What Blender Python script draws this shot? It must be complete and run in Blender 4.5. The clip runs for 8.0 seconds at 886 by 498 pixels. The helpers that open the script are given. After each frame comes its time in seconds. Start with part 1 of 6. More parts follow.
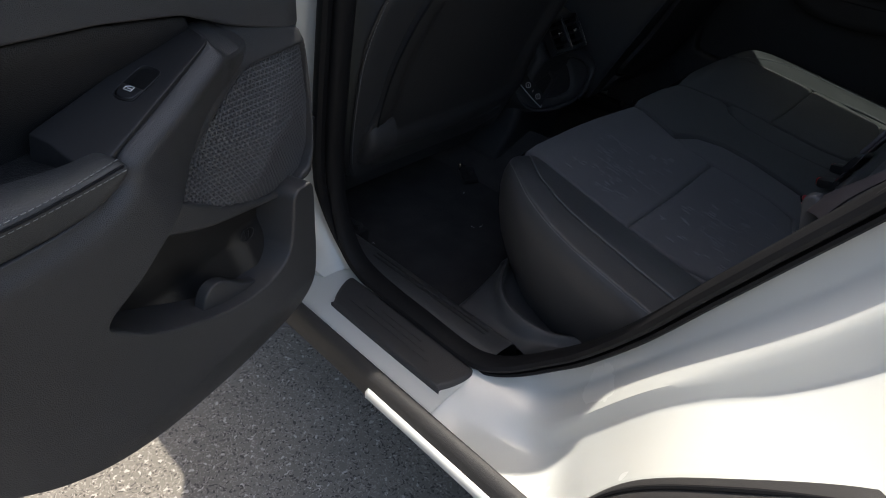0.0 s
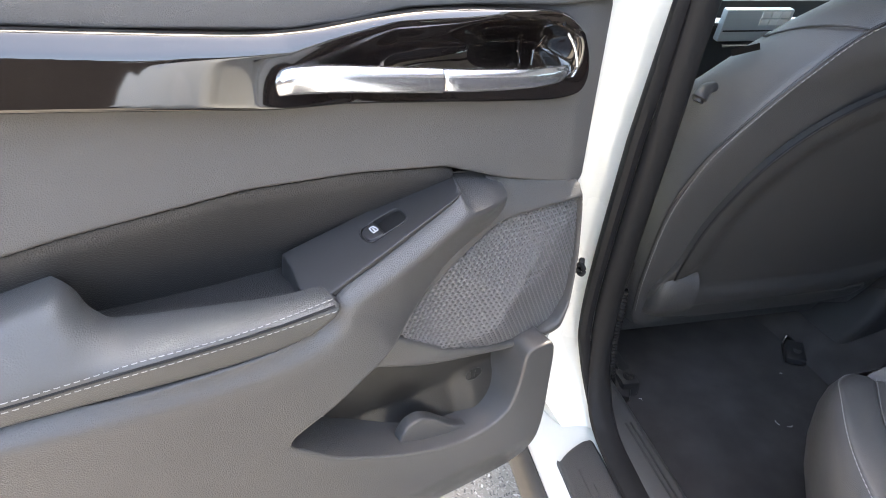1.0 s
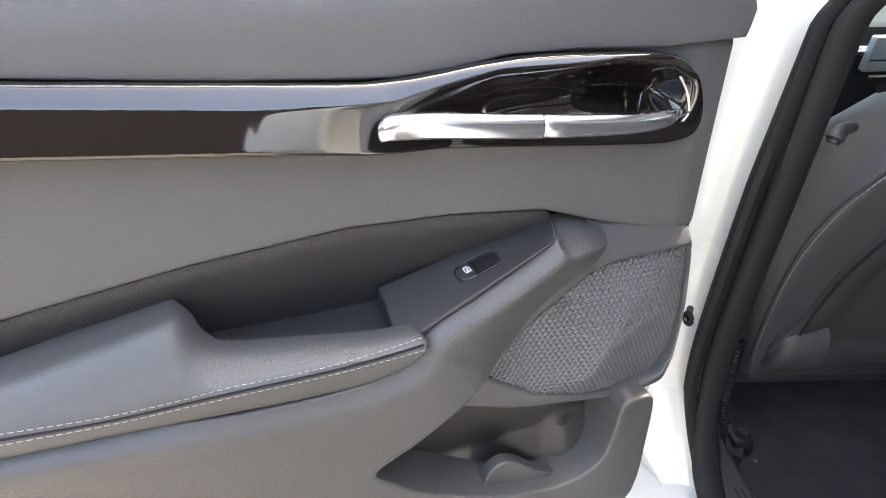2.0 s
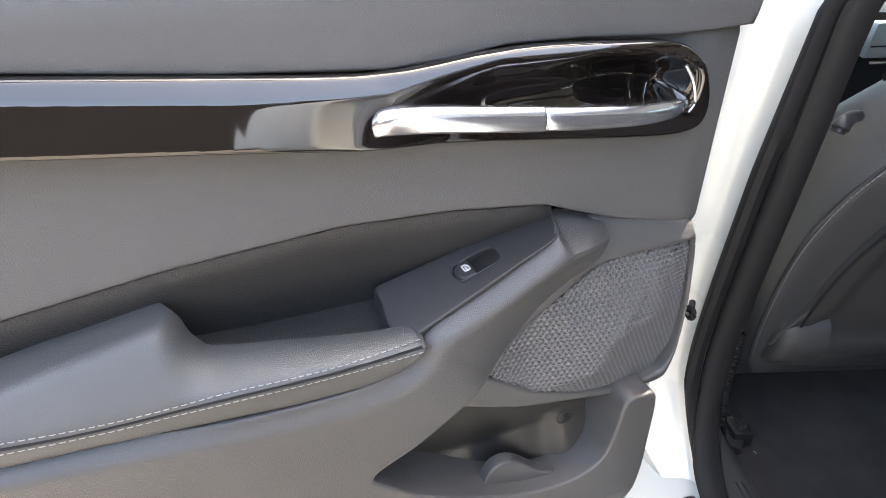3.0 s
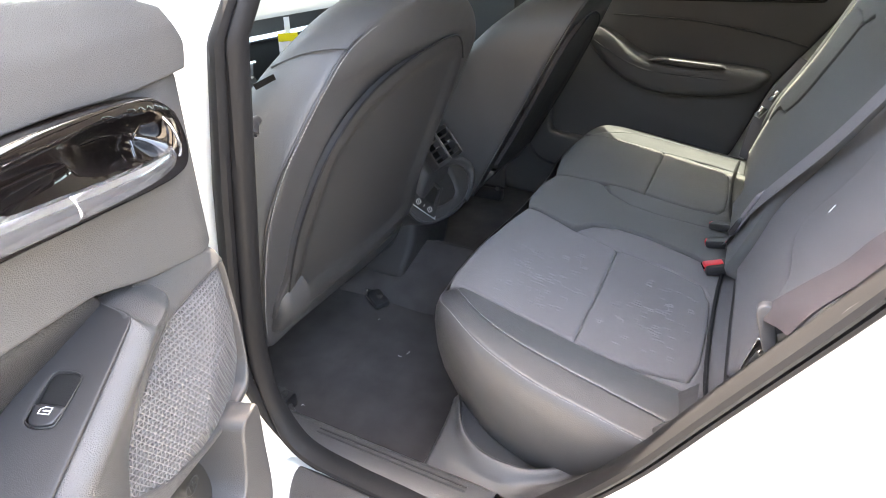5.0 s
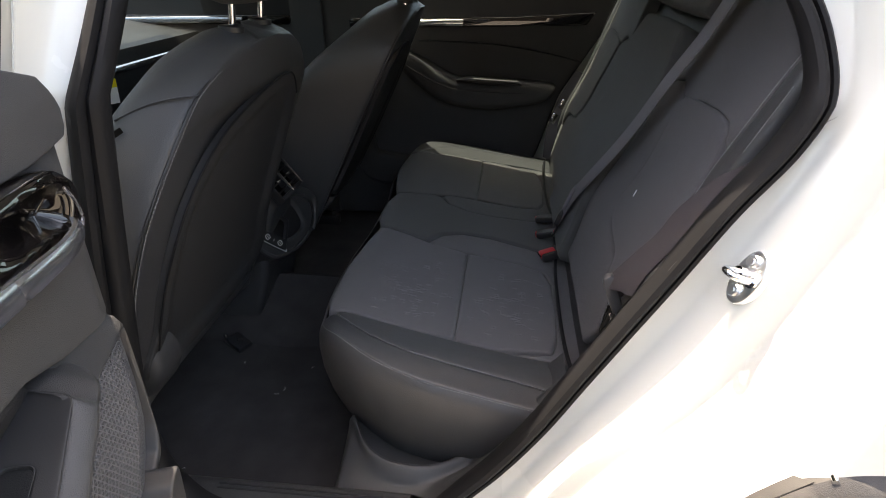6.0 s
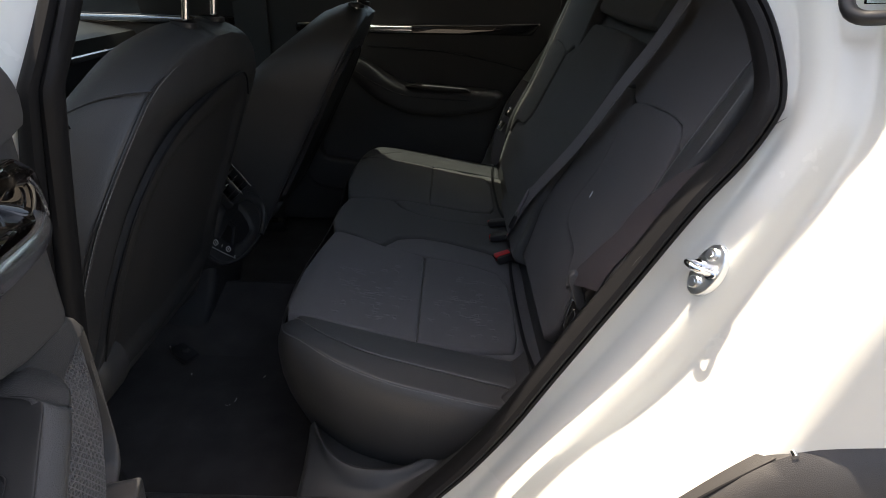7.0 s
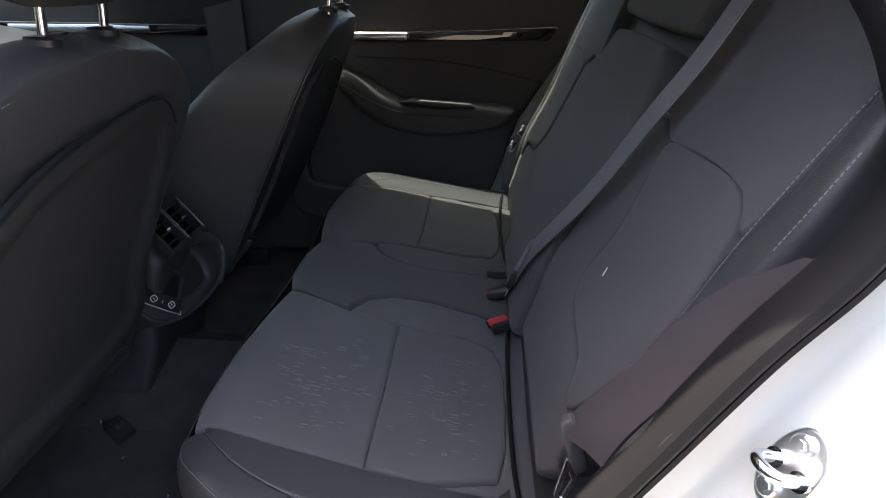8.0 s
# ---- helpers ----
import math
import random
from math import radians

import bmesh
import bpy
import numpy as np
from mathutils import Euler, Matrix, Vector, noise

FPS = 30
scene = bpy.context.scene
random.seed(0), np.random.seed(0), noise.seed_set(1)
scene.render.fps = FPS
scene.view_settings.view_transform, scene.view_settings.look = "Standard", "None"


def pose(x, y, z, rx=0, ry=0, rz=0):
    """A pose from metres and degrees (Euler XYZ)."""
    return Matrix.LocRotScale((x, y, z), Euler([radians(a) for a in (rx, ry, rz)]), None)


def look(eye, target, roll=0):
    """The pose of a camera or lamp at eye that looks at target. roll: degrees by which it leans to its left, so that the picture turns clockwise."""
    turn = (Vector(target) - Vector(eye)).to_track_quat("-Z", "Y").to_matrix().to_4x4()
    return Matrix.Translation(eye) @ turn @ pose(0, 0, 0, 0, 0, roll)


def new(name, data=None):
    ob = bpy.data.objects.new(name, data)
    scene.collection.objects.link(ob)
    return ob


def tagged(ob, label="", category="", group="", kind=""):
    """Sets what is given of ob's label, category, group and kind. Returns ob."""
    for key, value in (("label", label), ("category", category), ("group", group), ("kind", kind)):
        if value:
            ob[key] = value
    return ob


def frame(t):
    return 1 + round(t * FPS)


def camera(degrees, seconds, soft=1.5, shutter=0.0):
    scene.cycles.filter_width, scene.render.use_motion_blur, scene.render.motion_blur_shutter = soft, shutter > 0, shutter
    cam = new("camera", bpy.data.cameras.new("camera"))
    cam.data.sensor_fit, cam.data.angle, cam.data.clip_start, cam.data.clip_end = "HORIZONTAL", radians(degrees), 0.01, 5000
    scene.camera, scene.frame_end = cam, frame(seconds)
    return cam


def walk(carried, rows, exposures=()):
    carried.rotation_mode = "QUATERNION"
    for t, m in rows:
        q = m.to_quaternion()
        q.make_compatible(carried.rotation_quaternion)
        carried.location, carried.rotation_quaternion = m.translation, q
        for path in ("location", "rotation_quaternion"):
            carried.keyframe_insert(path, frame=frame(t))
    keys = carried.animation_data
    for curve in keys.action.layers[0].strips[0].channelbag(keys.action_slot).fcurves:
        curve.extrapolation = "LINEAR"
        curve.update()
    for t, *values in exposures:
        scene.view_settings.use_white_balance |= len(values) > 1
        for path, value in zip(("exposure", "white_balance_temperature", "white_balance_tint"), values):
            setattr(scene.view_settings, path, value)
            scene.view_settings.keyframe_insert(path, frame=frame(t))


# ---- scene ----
cam = camera(75.4, 8.0, 0.7)
# seconds, stops, white balance
EXPOSURES = [(0.0, 1.30, 7400, 10), (0.1, 1.40, 7400, 10), (0.2, 1.90, 7400, 10), (0.3, 2.77, 7400, 10), (0.5, 4.16, 8200, 9), (0.9, 4.11, 8200, 11), (1.3, 3.91, 8400, 12), (1.7, 3.86, 8400, 12), (3.0, 3.86, 8400, 12), (3.8, 4.01, 8400, 12), (4.3, 4.21, 8900, 13), (4.8, 4.81, 9100, 14), (5.2, 5.06, 9100, 14),
             (6.3, 2.22, 9200, 14), (7.0, 2.02, 8700, 13), (7.5, 2.12, 8450, 14), (8.0, 3.15, 8200, 15)]
PATH = [
    (0, (0.301, -0.443, 1.184), (-0.745, 0.774, -0.01), 5.6),
    (0.5, (0.246, -0.36, 1.202), (-1.216, 0.467, 0.117), 4.0),
    (1, (0.227, -0.298, 1.22), (-1.466, 0.051, 0.214), 1.4),
    (1.5, (0.22, -0.283, 1.228), (-1.536, -0.248, 0.271), -0.5),
    (1.7, (0.219, -0.284, 1.235), (-1.551, -0.293, 0.302), -1.2),
    (3, (0.198, -0.288, 1.233), (-1.55, -0.284, 0.261), -1.6),
    (3.5, (0.137, -0.299, 1.235), (-1.576, 0.04, 0.261), -1.7),
    (4, (0.074, -0.316, 1.236), (-1.397, 0.622, 0.259), -1.0),
    (4.5, (0.099, -0.342, 1.244), (-1.008, 1.01, 0.272), 0.6),
    (5, (0.154, -0.412, 1.267), (-0.638, 1.151, 0.303), -0.7),
    (5.2, (0.162, -0.428, 1.281), (-0.484, 1.205, 0.323), -1.6),
    (6.3, (0.058, -0.522, 1.303), (-0.059, 1.26, 0.404), 0.7),
    (6.5, (0.05, -0.532, 1.297), (-0.019, 1.258, 0.408), 1.5),
    (7, (0.044, -0.509, 1.289), (0.044, 1.287, 0.409), 1.8),
    (7.5, (0.117, -0.353, 1.273), (0.048, 1.443, 0.395), 2.3),
    (8, (0.145, -0.189, 1.277), (0.026, 1.603, 0.397), 0.5),
]
walk(cam, [(t, look(eye, target, roll)) for t, eye, target, roll in PATH], EXPOSURES)

# ---- world, sun ----
world = bpy.data.worlds.new("sky")
scene.world = world
world.use_nodes = True
wn = world.node_tree
sky = wn.nodes.new("ShaderNodeTexSky")
sky.sky_type, sky.sun_disc = "NISHITA", False
sky.air_density, sky.dust_density = 1.0, 2.3
SUN_EL, SUN_AZ = 72.5, 134.4   # azimuth in degrees from +x (rear) towards +y (right side)
sky.sun_elevation, sky.sun_rotation = radians(SUN_EL), radians(90 - SUN_AZ)
wn.links.new(sky.outputs[0], wn.nodes["Background"].inputs[0])
wn.nodes["Background"].inputs[1].default_value = 0.15
sun = new("sun", bpy.data.lights.new("sun", "SUN"))
sun.data.energy, sun.data.angle, sun.data.color = 2.3, radians(0.6), (1.0, 0.99, 0.975)
sun_way = Vector((math.cos(radians(SUN_EL)) * math.cos(radians(SUN_AZ)), math.cos(radians(SUN_EL)) * math.sin(radians(SUN_AZ)), math.sin(radians(SUN_EL))))
sun.rotation_mode = "QUATERNION"
sun.rotation_quaternion = sun_way.to_track_quat("Z", "Y")
sun.location = (0, 0, 6)


# ---- materials ----
def material(name, colour, rough=0.5, metal=0.0, grain=0.0, grain_size=900.0, mottle=0.15, mottle_size=6.0, coat=0.0, spec=0.5, sheen=0.0, kind="noise", wrinkle=0.0):
    """A surface with colour variation at two scales and a fine relief."""
    m = bpy.data.materials.new(name)
    m.use_nodes = True
    n, l = m.node_tree.nodes, m.node_tree.links
    b = n["Principled BSDF"]
    b.inputs["Roughness"].default_value, b.inputs["Metallic"].default_value = rough, metal
    b.inputs["Coat Weight"].default_value, b.inputs["Specular IOR Level"].default_value = coat, spec
    b.inputs["Coat Roughness"].default_value = 0.04
    b.inputs["Sheen Weight"].default_value = sheen
    geo = n.new("ShaderNodeTexCoord")
    big = n.new("ShaderNodeTexNoise")
    big.inputs["Scale"].default_value, big.inputs["Detail"].default_value = mottle_size, 6
    l.new(geo.outputs["Object"], big.inputs["Vector"])
    fine = n.new("ShaderNodeTexVoronoi" if kind == "cells" else "ShaderNodeTexNoise")
    fine.inputs["Scale"].default_value = grain_size
    l.new(geo.outputs["Object"], fine.inputs["Vector"])
    mix = n.new("ShaderNodeMix")
    mix.data_type = "RGBA"
    mix.inputs[6].default_value = (*[c * (1 - mottle) for c in colour], 1)
    mix.inputs[7].default_value = (*[min(1, c * (1 + mottle)) for c in colour], 1)
    l.new(big.outputs["Fac"], mix.inputs[0])
    l.new(mix.outputs[2], b.inputs["Base Color"])
    rr = n.new("ShaderNodeMapRange")
    rr.inputs[3].default_value, rr.inputs[4].default_value = max(0, rough - 0.06), min(1, rough + 0.06)
    l.new(big.outputs["Fac"], rr.inputs[0])
    if rough > 0.12:
        l.new(rr.outputs[0], b.inputs["Roughness"])
    if grain > 0:
        # pores over a coarser wrinkle
        coarse = n.new("ShaderNodeTexNoise")
        coarse.inputs["Scale"].default_value, coarse.inputs["Detail"].default_value = grain_size * 0.28, 3
        l.new(geo.outputs["Object"], coarse.inputs["Vector"])
        bump_2 = n.new("ShaderNodeBump")
        bump_2.inputs["Strength"].default_value, bump_2.inputs["Distance"].default_value = grain * 0.12, 0.001
        l.new(coarse.outputs["Fac"], bump_2.inputs["Height"])
        bump = n.new("ShaderNodeBump")
        bump.inputs["Strength"].default_value, bump.inputs["Distance"].default_value = grain, 0.001
        l.new(fine.outputs["Distance" if kind == "cells" else "Fac"], bump.inputs["Height"])
        if wrinkle:
            folds = n.new("ShaderNodeTexNoise")
            folds.inputs["Scale"].default_value, folds.inputs["Detail"].default_value, folds.inputs["Distortion"].default_value = 9, 1.5, 0.2
            l.new(geo.outputs["Object"], folds.inputs["Vector"])
            bump_3 = n.new("ShaderNodeBump")
            bump_3.inputs["Strength"].default_value, bump_3.inputs["Distance"].default_value = wrinkle, 0.012
            l.new(folds.outputs["Fac"], bump_3.inputs["Height"])
            l.new(bump_3.outputs[0], bump_2.inputs["Normal"])
        l.new(bump_2.outputs[0], bump.inputs["Normal"])
        l.new(bump.outputs[0], b.inputs["Normal"])
    return m


PAINT = material("white_paint", (0.66, 0.68, 0.655), 0.26, grain=0.0, mottle=0.02, coat=0.8)
SOFT = material("grey_soft_trim", (0.064, 0.0645, 0.066), 0.52, grain=0.34, grain_size=950, kind="cells", mottle=0.12, spec=0.36)
HARD = material("grey_hard_trim", (0.051, 0.0518, 0.054), 0.37, grain=0.36, grain_size=900, kind="cells", mottle=0.12, spec=0.42)
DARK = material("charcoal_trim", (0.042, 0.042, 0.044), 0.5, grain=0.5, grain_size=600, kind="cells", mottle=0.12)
LEATHER = material("black_leather", (0.052, 0.053, 0.056), 0.42, grain=0.25, grain_size=800, kind="cells", mottle=0.14, wrinkle=0.22)
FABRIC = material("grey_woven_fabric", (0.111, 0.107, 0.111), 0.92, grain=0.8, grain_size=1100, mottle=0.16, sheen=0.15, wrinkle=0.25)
# the bench cloth again, darkened for the shade under the roof
FABRIC_BACK_SHADED = material("roof_shaded_woven_fabric", (0.084, 0.079, 0.084), 0.92, grain=0.8, grain_size=1100, mottle=0.16, sheen=0.1, wrinkle=0.25)
# black centre cloth; on the far half it stands for grey cloth in shade
FABRIC_BLACK_SHADED = material("black_and_shaded_woven_fabric", (0.074, 0.075, 0.075), 0.9, grain=0.8, grain_size=1100, mottle=0.14, sheen=0.1, wrinkle=0.25)
PIANO = material("gloss_black", (0.007, 0.0052, 0.0048), 0.04, mottle=0.05, coat=0.7)
CHROME = material("satin_chrome", (0.56, 0.57, 0.60), 0.17, metal=0.92, mottle=0.03)
STEEL = material("bright_steel", (0.75, 0.77, 0.8), 0.12, metal=1.0, mottle=0.04)
RUBBER = material("black_rubber", (0.0125, 0.0128, 0.0142), 0.55, grain=0.2, mottle=0.2, spec=0.15)
CLAD = material("grey_cladding", (0.038, 0.037, 0.037), 0.6, grain=0.4, grain_size=900, mottle=0.15)
PLASTIC = material("black_plastic", (0.022, 0.022, 0.024), 0.42, grain=0.1, mottle=0.1)
CARPET = material("black_carpet", (0.060, 0.057, 0.058), 1.0, grain=1.0, grain_size=1300, mottle=0.4, mottle_size=16, spec=0.1)
VOID = material("black_cloth", (0.006, 0.006, 0.006), 0.95, mottle=0.1, spec=0.05)
WING = material("brown_black_cloth", (0.043, 0.037, 0.043), 0.85, grain=0.5, grain_size=1400, mottle=0.15)
THREAD = material("grey_thread", (0.22, 0.225, 0.23), 0.7, mottle=0.1)
RED = material("red_plastic", (0.6, 0.02, 0.03), 0.4, mottle=0.05)
YELLOW = material("yellow_card", (0.8, 0.65, 0.02), 0.6, mottle=0.05)
CARD = material("white_card", (0.8, 0.8, 0.78), 0.6, mottle=0.05)
BELT = material("belt_webbing", (0.19, 0.178, 0.195), 0.7, grain=0.6, grain_size=900, mottle=0.1)
ZINC = material("bright_zinc", (0.82, 0.85, 0.88), 0.3, metal=1.0, mottle=0.06)
ARM = material("dark_padded_leather", (0.05, 0.052, 0.054), 0.45, grain=0.28, grain_size=800, kind="cells", mottle=0.14)
GRILLE = material("grey_grille_plastic", (0.118, 0.119, 0.124), 0.4, mottle=0.1, spec=0.4)
TONGUE = material("grey_belt_plastic", (0.055, 0.055, 0.058), 0.45, mottle=0.1)
SILVER = material("silver_plastic", (0.62, 0.66, 0.67), 0.35, metal=0.6, mottle=0.05)
MATT = material("matt_black_plastic", (0.026, 0.0262, 0.028), 0.5, grain=0.12, grain_size=1200, mottle=0.12, spec=0.35)
POCKET = material("black_pocket_skin", (0.039, 0.039, 0.0405), 0.55, grain=0.4, grain_size=900, kind="cells", mottle=0.15, spec=0.3)
# plastic pulled to near black to hold the shade inside recesses
LINER_SHADE = material("shade_black_plastic", (0.010, 0.010, 0.0105), 0.45, grain=0.3, grain_size=860, mottle=0.12)
RECESS = material("charcoal_grained_skin", (0.028, 0.0282, 0.0296), 0.5, grain=0.5, grain_size=700, kind="cells", mottle=0.15, spec=0.35)
EMBROIDERY = material("raised_grey_thread", (0.158, 0.152, 0.160), 0.85, mottle=0.1)
# for the ring added to hold back low light and darken reflections
BLOCKER = material("dark_brown_blocker", (0.036, 0.031, 0.027), 0.9, grain=0.3, grain_size=60, mottle=0.4, mottle_size=0.6, spec=0.2)
MARK = material("white_mark", (0.8, 0.82, 0.85), 0.5, mottle=0.02)


def asphalt():
    """Worn asphalt: dark binder, stone chips of two sizes, dust."""
    m = material("asphalt", (0.195, 0.178, 0.153), 0.88, grain=1.0, grain_size=260, mottle=0.4, mottle_size=2.5, spec=0.25)
    n, l = m.node_tree.nodes, m.node_tree.links
    b = n["Principled BSDF"]
    base = b.inputs["Base Color"].links[0].from_socket
    tc = n.new("ShaderNodeTexCoord")
    warp = n.new("ShaderNodeTexNoise")
    warp.inputs["Scale"].default_value = 60
    l.new(tc.outputs["Object"], warp.inputs["Vector"])
    add = n.new("ShaderNodeVectorMath")
    add.operation = "MULTIPLY_ADD"
    add.inputs[1].default_value = (0.02, 0.02, 0.02)
    l.new(warp.outputs["Color"], add.inputs[0])
    l.new(tc.outputs["Object"], add.inputs[2])
    for scale, lo, hi, tone in ((330, 0.70, 1.0, (0.33, 0.305, 0.26, 1)), (150, 0.955, 0.97, (0.42, 0.39, 0.34, 1)), (240, 0.86, 0.92, (0.085, 0.078, 0.07, 1))):
        vor = n.new("ShaderNodeTexVoronoi")
        vor.inputs["Scale"].default_value = scale
        l.new(add.outputs[0], vor.inputs["Vector"])
        sep = n.new("ShaderNodeSeparateColor")
        l.new(vor.outputs["Color"], sep.inputs[0])
        ramp = n.new("ShaderNodeValToRGB")
        ramp.color_ramp.elements[0].position, ramp.color_ramp.elements[1].position = lo, hi
        l.new(sep.outputs[0], ramp.inputs[0])
        mix = n.new("ShaderNodeMix")
        mix.data_type = "RGBA"
        mix.inputs[7].default_value = tone
        l.new(ramp.outputs[0], mix.inputs[0])
        l.new(base, mix.inputs[6])
        base = mix.outputs[2]
    l.new(base, b.inputs["Base Color"])
    return m


ASPHALT = asphalt()


def glass():
    m = bpy.data.materials.new("window_glass")
    m.use_nodes = True
    b = m.node_tree.nodes["Principled BSDF"]
    b.inputs["Base Color"].default_value = (0.75, 0.82, 0.8, 1)
    b.inputs["Roughness"].default_value, b.inputs["Transmission Weight"].default_value, b.inputs["IOR"].default_value = 0.0, 1.0, 1.45
    return m


GLASS = glass()


def tinted_glass():
    """Green privacy glass that dims the daylight passing through."""
    m = bpy.data.materials.new("tinted_glass")
    m.use_nodes = True
    n, l = m.node_tree.nodes, m.node_tree.links
    clear, gloss, mix = n.new("ShaderNodeBsdfTransparent"), n.new("ShaderNodeBsdfGlossy"), n.new("ShaderNodeMixShader")
    clear.inputs[0].default_value = (0.58, 0.64, 0.64, 1)
    gloss.inputs["Roughness"].default_value = 0.02
    mix.inputs[0].default_value = 0.06
    l.new(clear.outputs[0], mix.inputs[1])
    l.new(gloss.outputs[0], mix.inputs[2])
    l.new(mix.outputs[0], n["Material Output"].inputs[0])
    return m


TINT = tinted_glass()


# ---- tools ----
def empty(name, at, label="", category="", group="", kind=""):
    ob = new(name)
    ob.location = at
    ob.empty_display_size = 0.05
    return tagged(ob, label, category, group, kind)


def part(name, mesh, mat, parent=None, label="", smooth=True):
    """Links a mesh (a bmesh or (verts, faces)) in world places as one object under a thing or a part."""
    me = bpy.data.meshes.new(name)
    if isinstance(mesh, tuple):
        me.from_pydata([tuple(v) for v in mesh[0]], [], mesh[1])
    else:
        mesh.to_mesh(me)
        mesh.free()
    bm = bmesh.new()
    bm.from_mesh(me)
    bmesh.ops.recalc_face_normals(bm, faces=bm.faces)
    bm.to_mesh(me)
    bm.free()
    for p in me.polygons:
        p.use_smooth = smooth
    if smooth:
        me.set_sharp_from_angle(angle=radians(38))
    me.materials.append(mat)
    ob = new(name, me)
    if parent is not None:
        ob.parent = parent
        if parent.type == "EMPTY":
            ob.matrix_parent_inverse = parent.matrix_basis.inverted()
    if label:
        ob["label"] = label
    return ob


def ease(x):
    x = min(1.0, max(0.0, x))
    return x * x * (3 - 2 * x)


def curve(points, n=8, closed=False):
    """A smooth line through points of any dimension (Catmull-Rom), n steps a span."""
    p = [np.array(q, float) for q in points]
    out = []
    m = len(p)
    for i in range(m if closed else m - 1):
        a, b, c, d = (p[(i + k) % m] if closed else p[min(max(i + k, 0), m - 1)] for k in (-1, 0, 1, 2))
        for k in range(n):
            t = k / n
            out.append(0.5 * (2 * b + (c - a) * t + (2 * a - 5 * b + 4 * c - d) * t * t + (3 * b - a - 3 * c + d) * t ** 3))
    if not closed:
        out.append(p[-1])
    return out


def resample(points, step, closed=False):
    p = [np.array(q, float) for q in points]
    if closed:
        p = p + [p[0]]
    length = [0.0]
    for a, b in zip(p, p[1:]):
        length.append(length[-1] + float(np.linalg.norm(b - a)))
    k = max(2, int(round(length[-1] / step)))
    out = []
    j = 0
    for i in range(k if closed else k + 1):
        s = length[-1] * i / k
        while j < len(p) - 2 and length[j + 1] < s:
            j += 1
        f = (s - length[j]) / max(1e-9, length[j + 1] - length[j])
        out.append(p[j] + (p[j + 1] - p[j]) * min(max(f, 0), 1))
    return out


def edge_distance(q, loop):
    """The distance of the places q (n, 2) to a closed line (m, 2)."""
    a = np.array(loop)
    b = np.roll(a, -1, axis=0)
    v = b - a
    vv = (v * v).sum(1) + 1e-12
    w = q[:, None, :] - a[None]
    t = np.clip((w * v[None]).sum(2) / vv[None], 0, 1)
    return np.sqrt((((w - t[..., None] * v[None]) ** 2).sum(2)).min(1))


def inside(q, loop):
    a = np.array(loop)
    b = np.roll(a, -1, axis=0)
    x, y = q[:, 0][:, None], q[:, 1][:, None]
    cross = ((a[:, 1][None] > y) != (b[:, 1][None] > y)) & (x < (b[:, 0] - a[:, 0])[None] * (y - a[:, 1][None]) / ((b[:, 1] - a[:, 1])[None] + 1e-15) + a[:, 0][None])
    return cross.sum(1) % 2 == 1


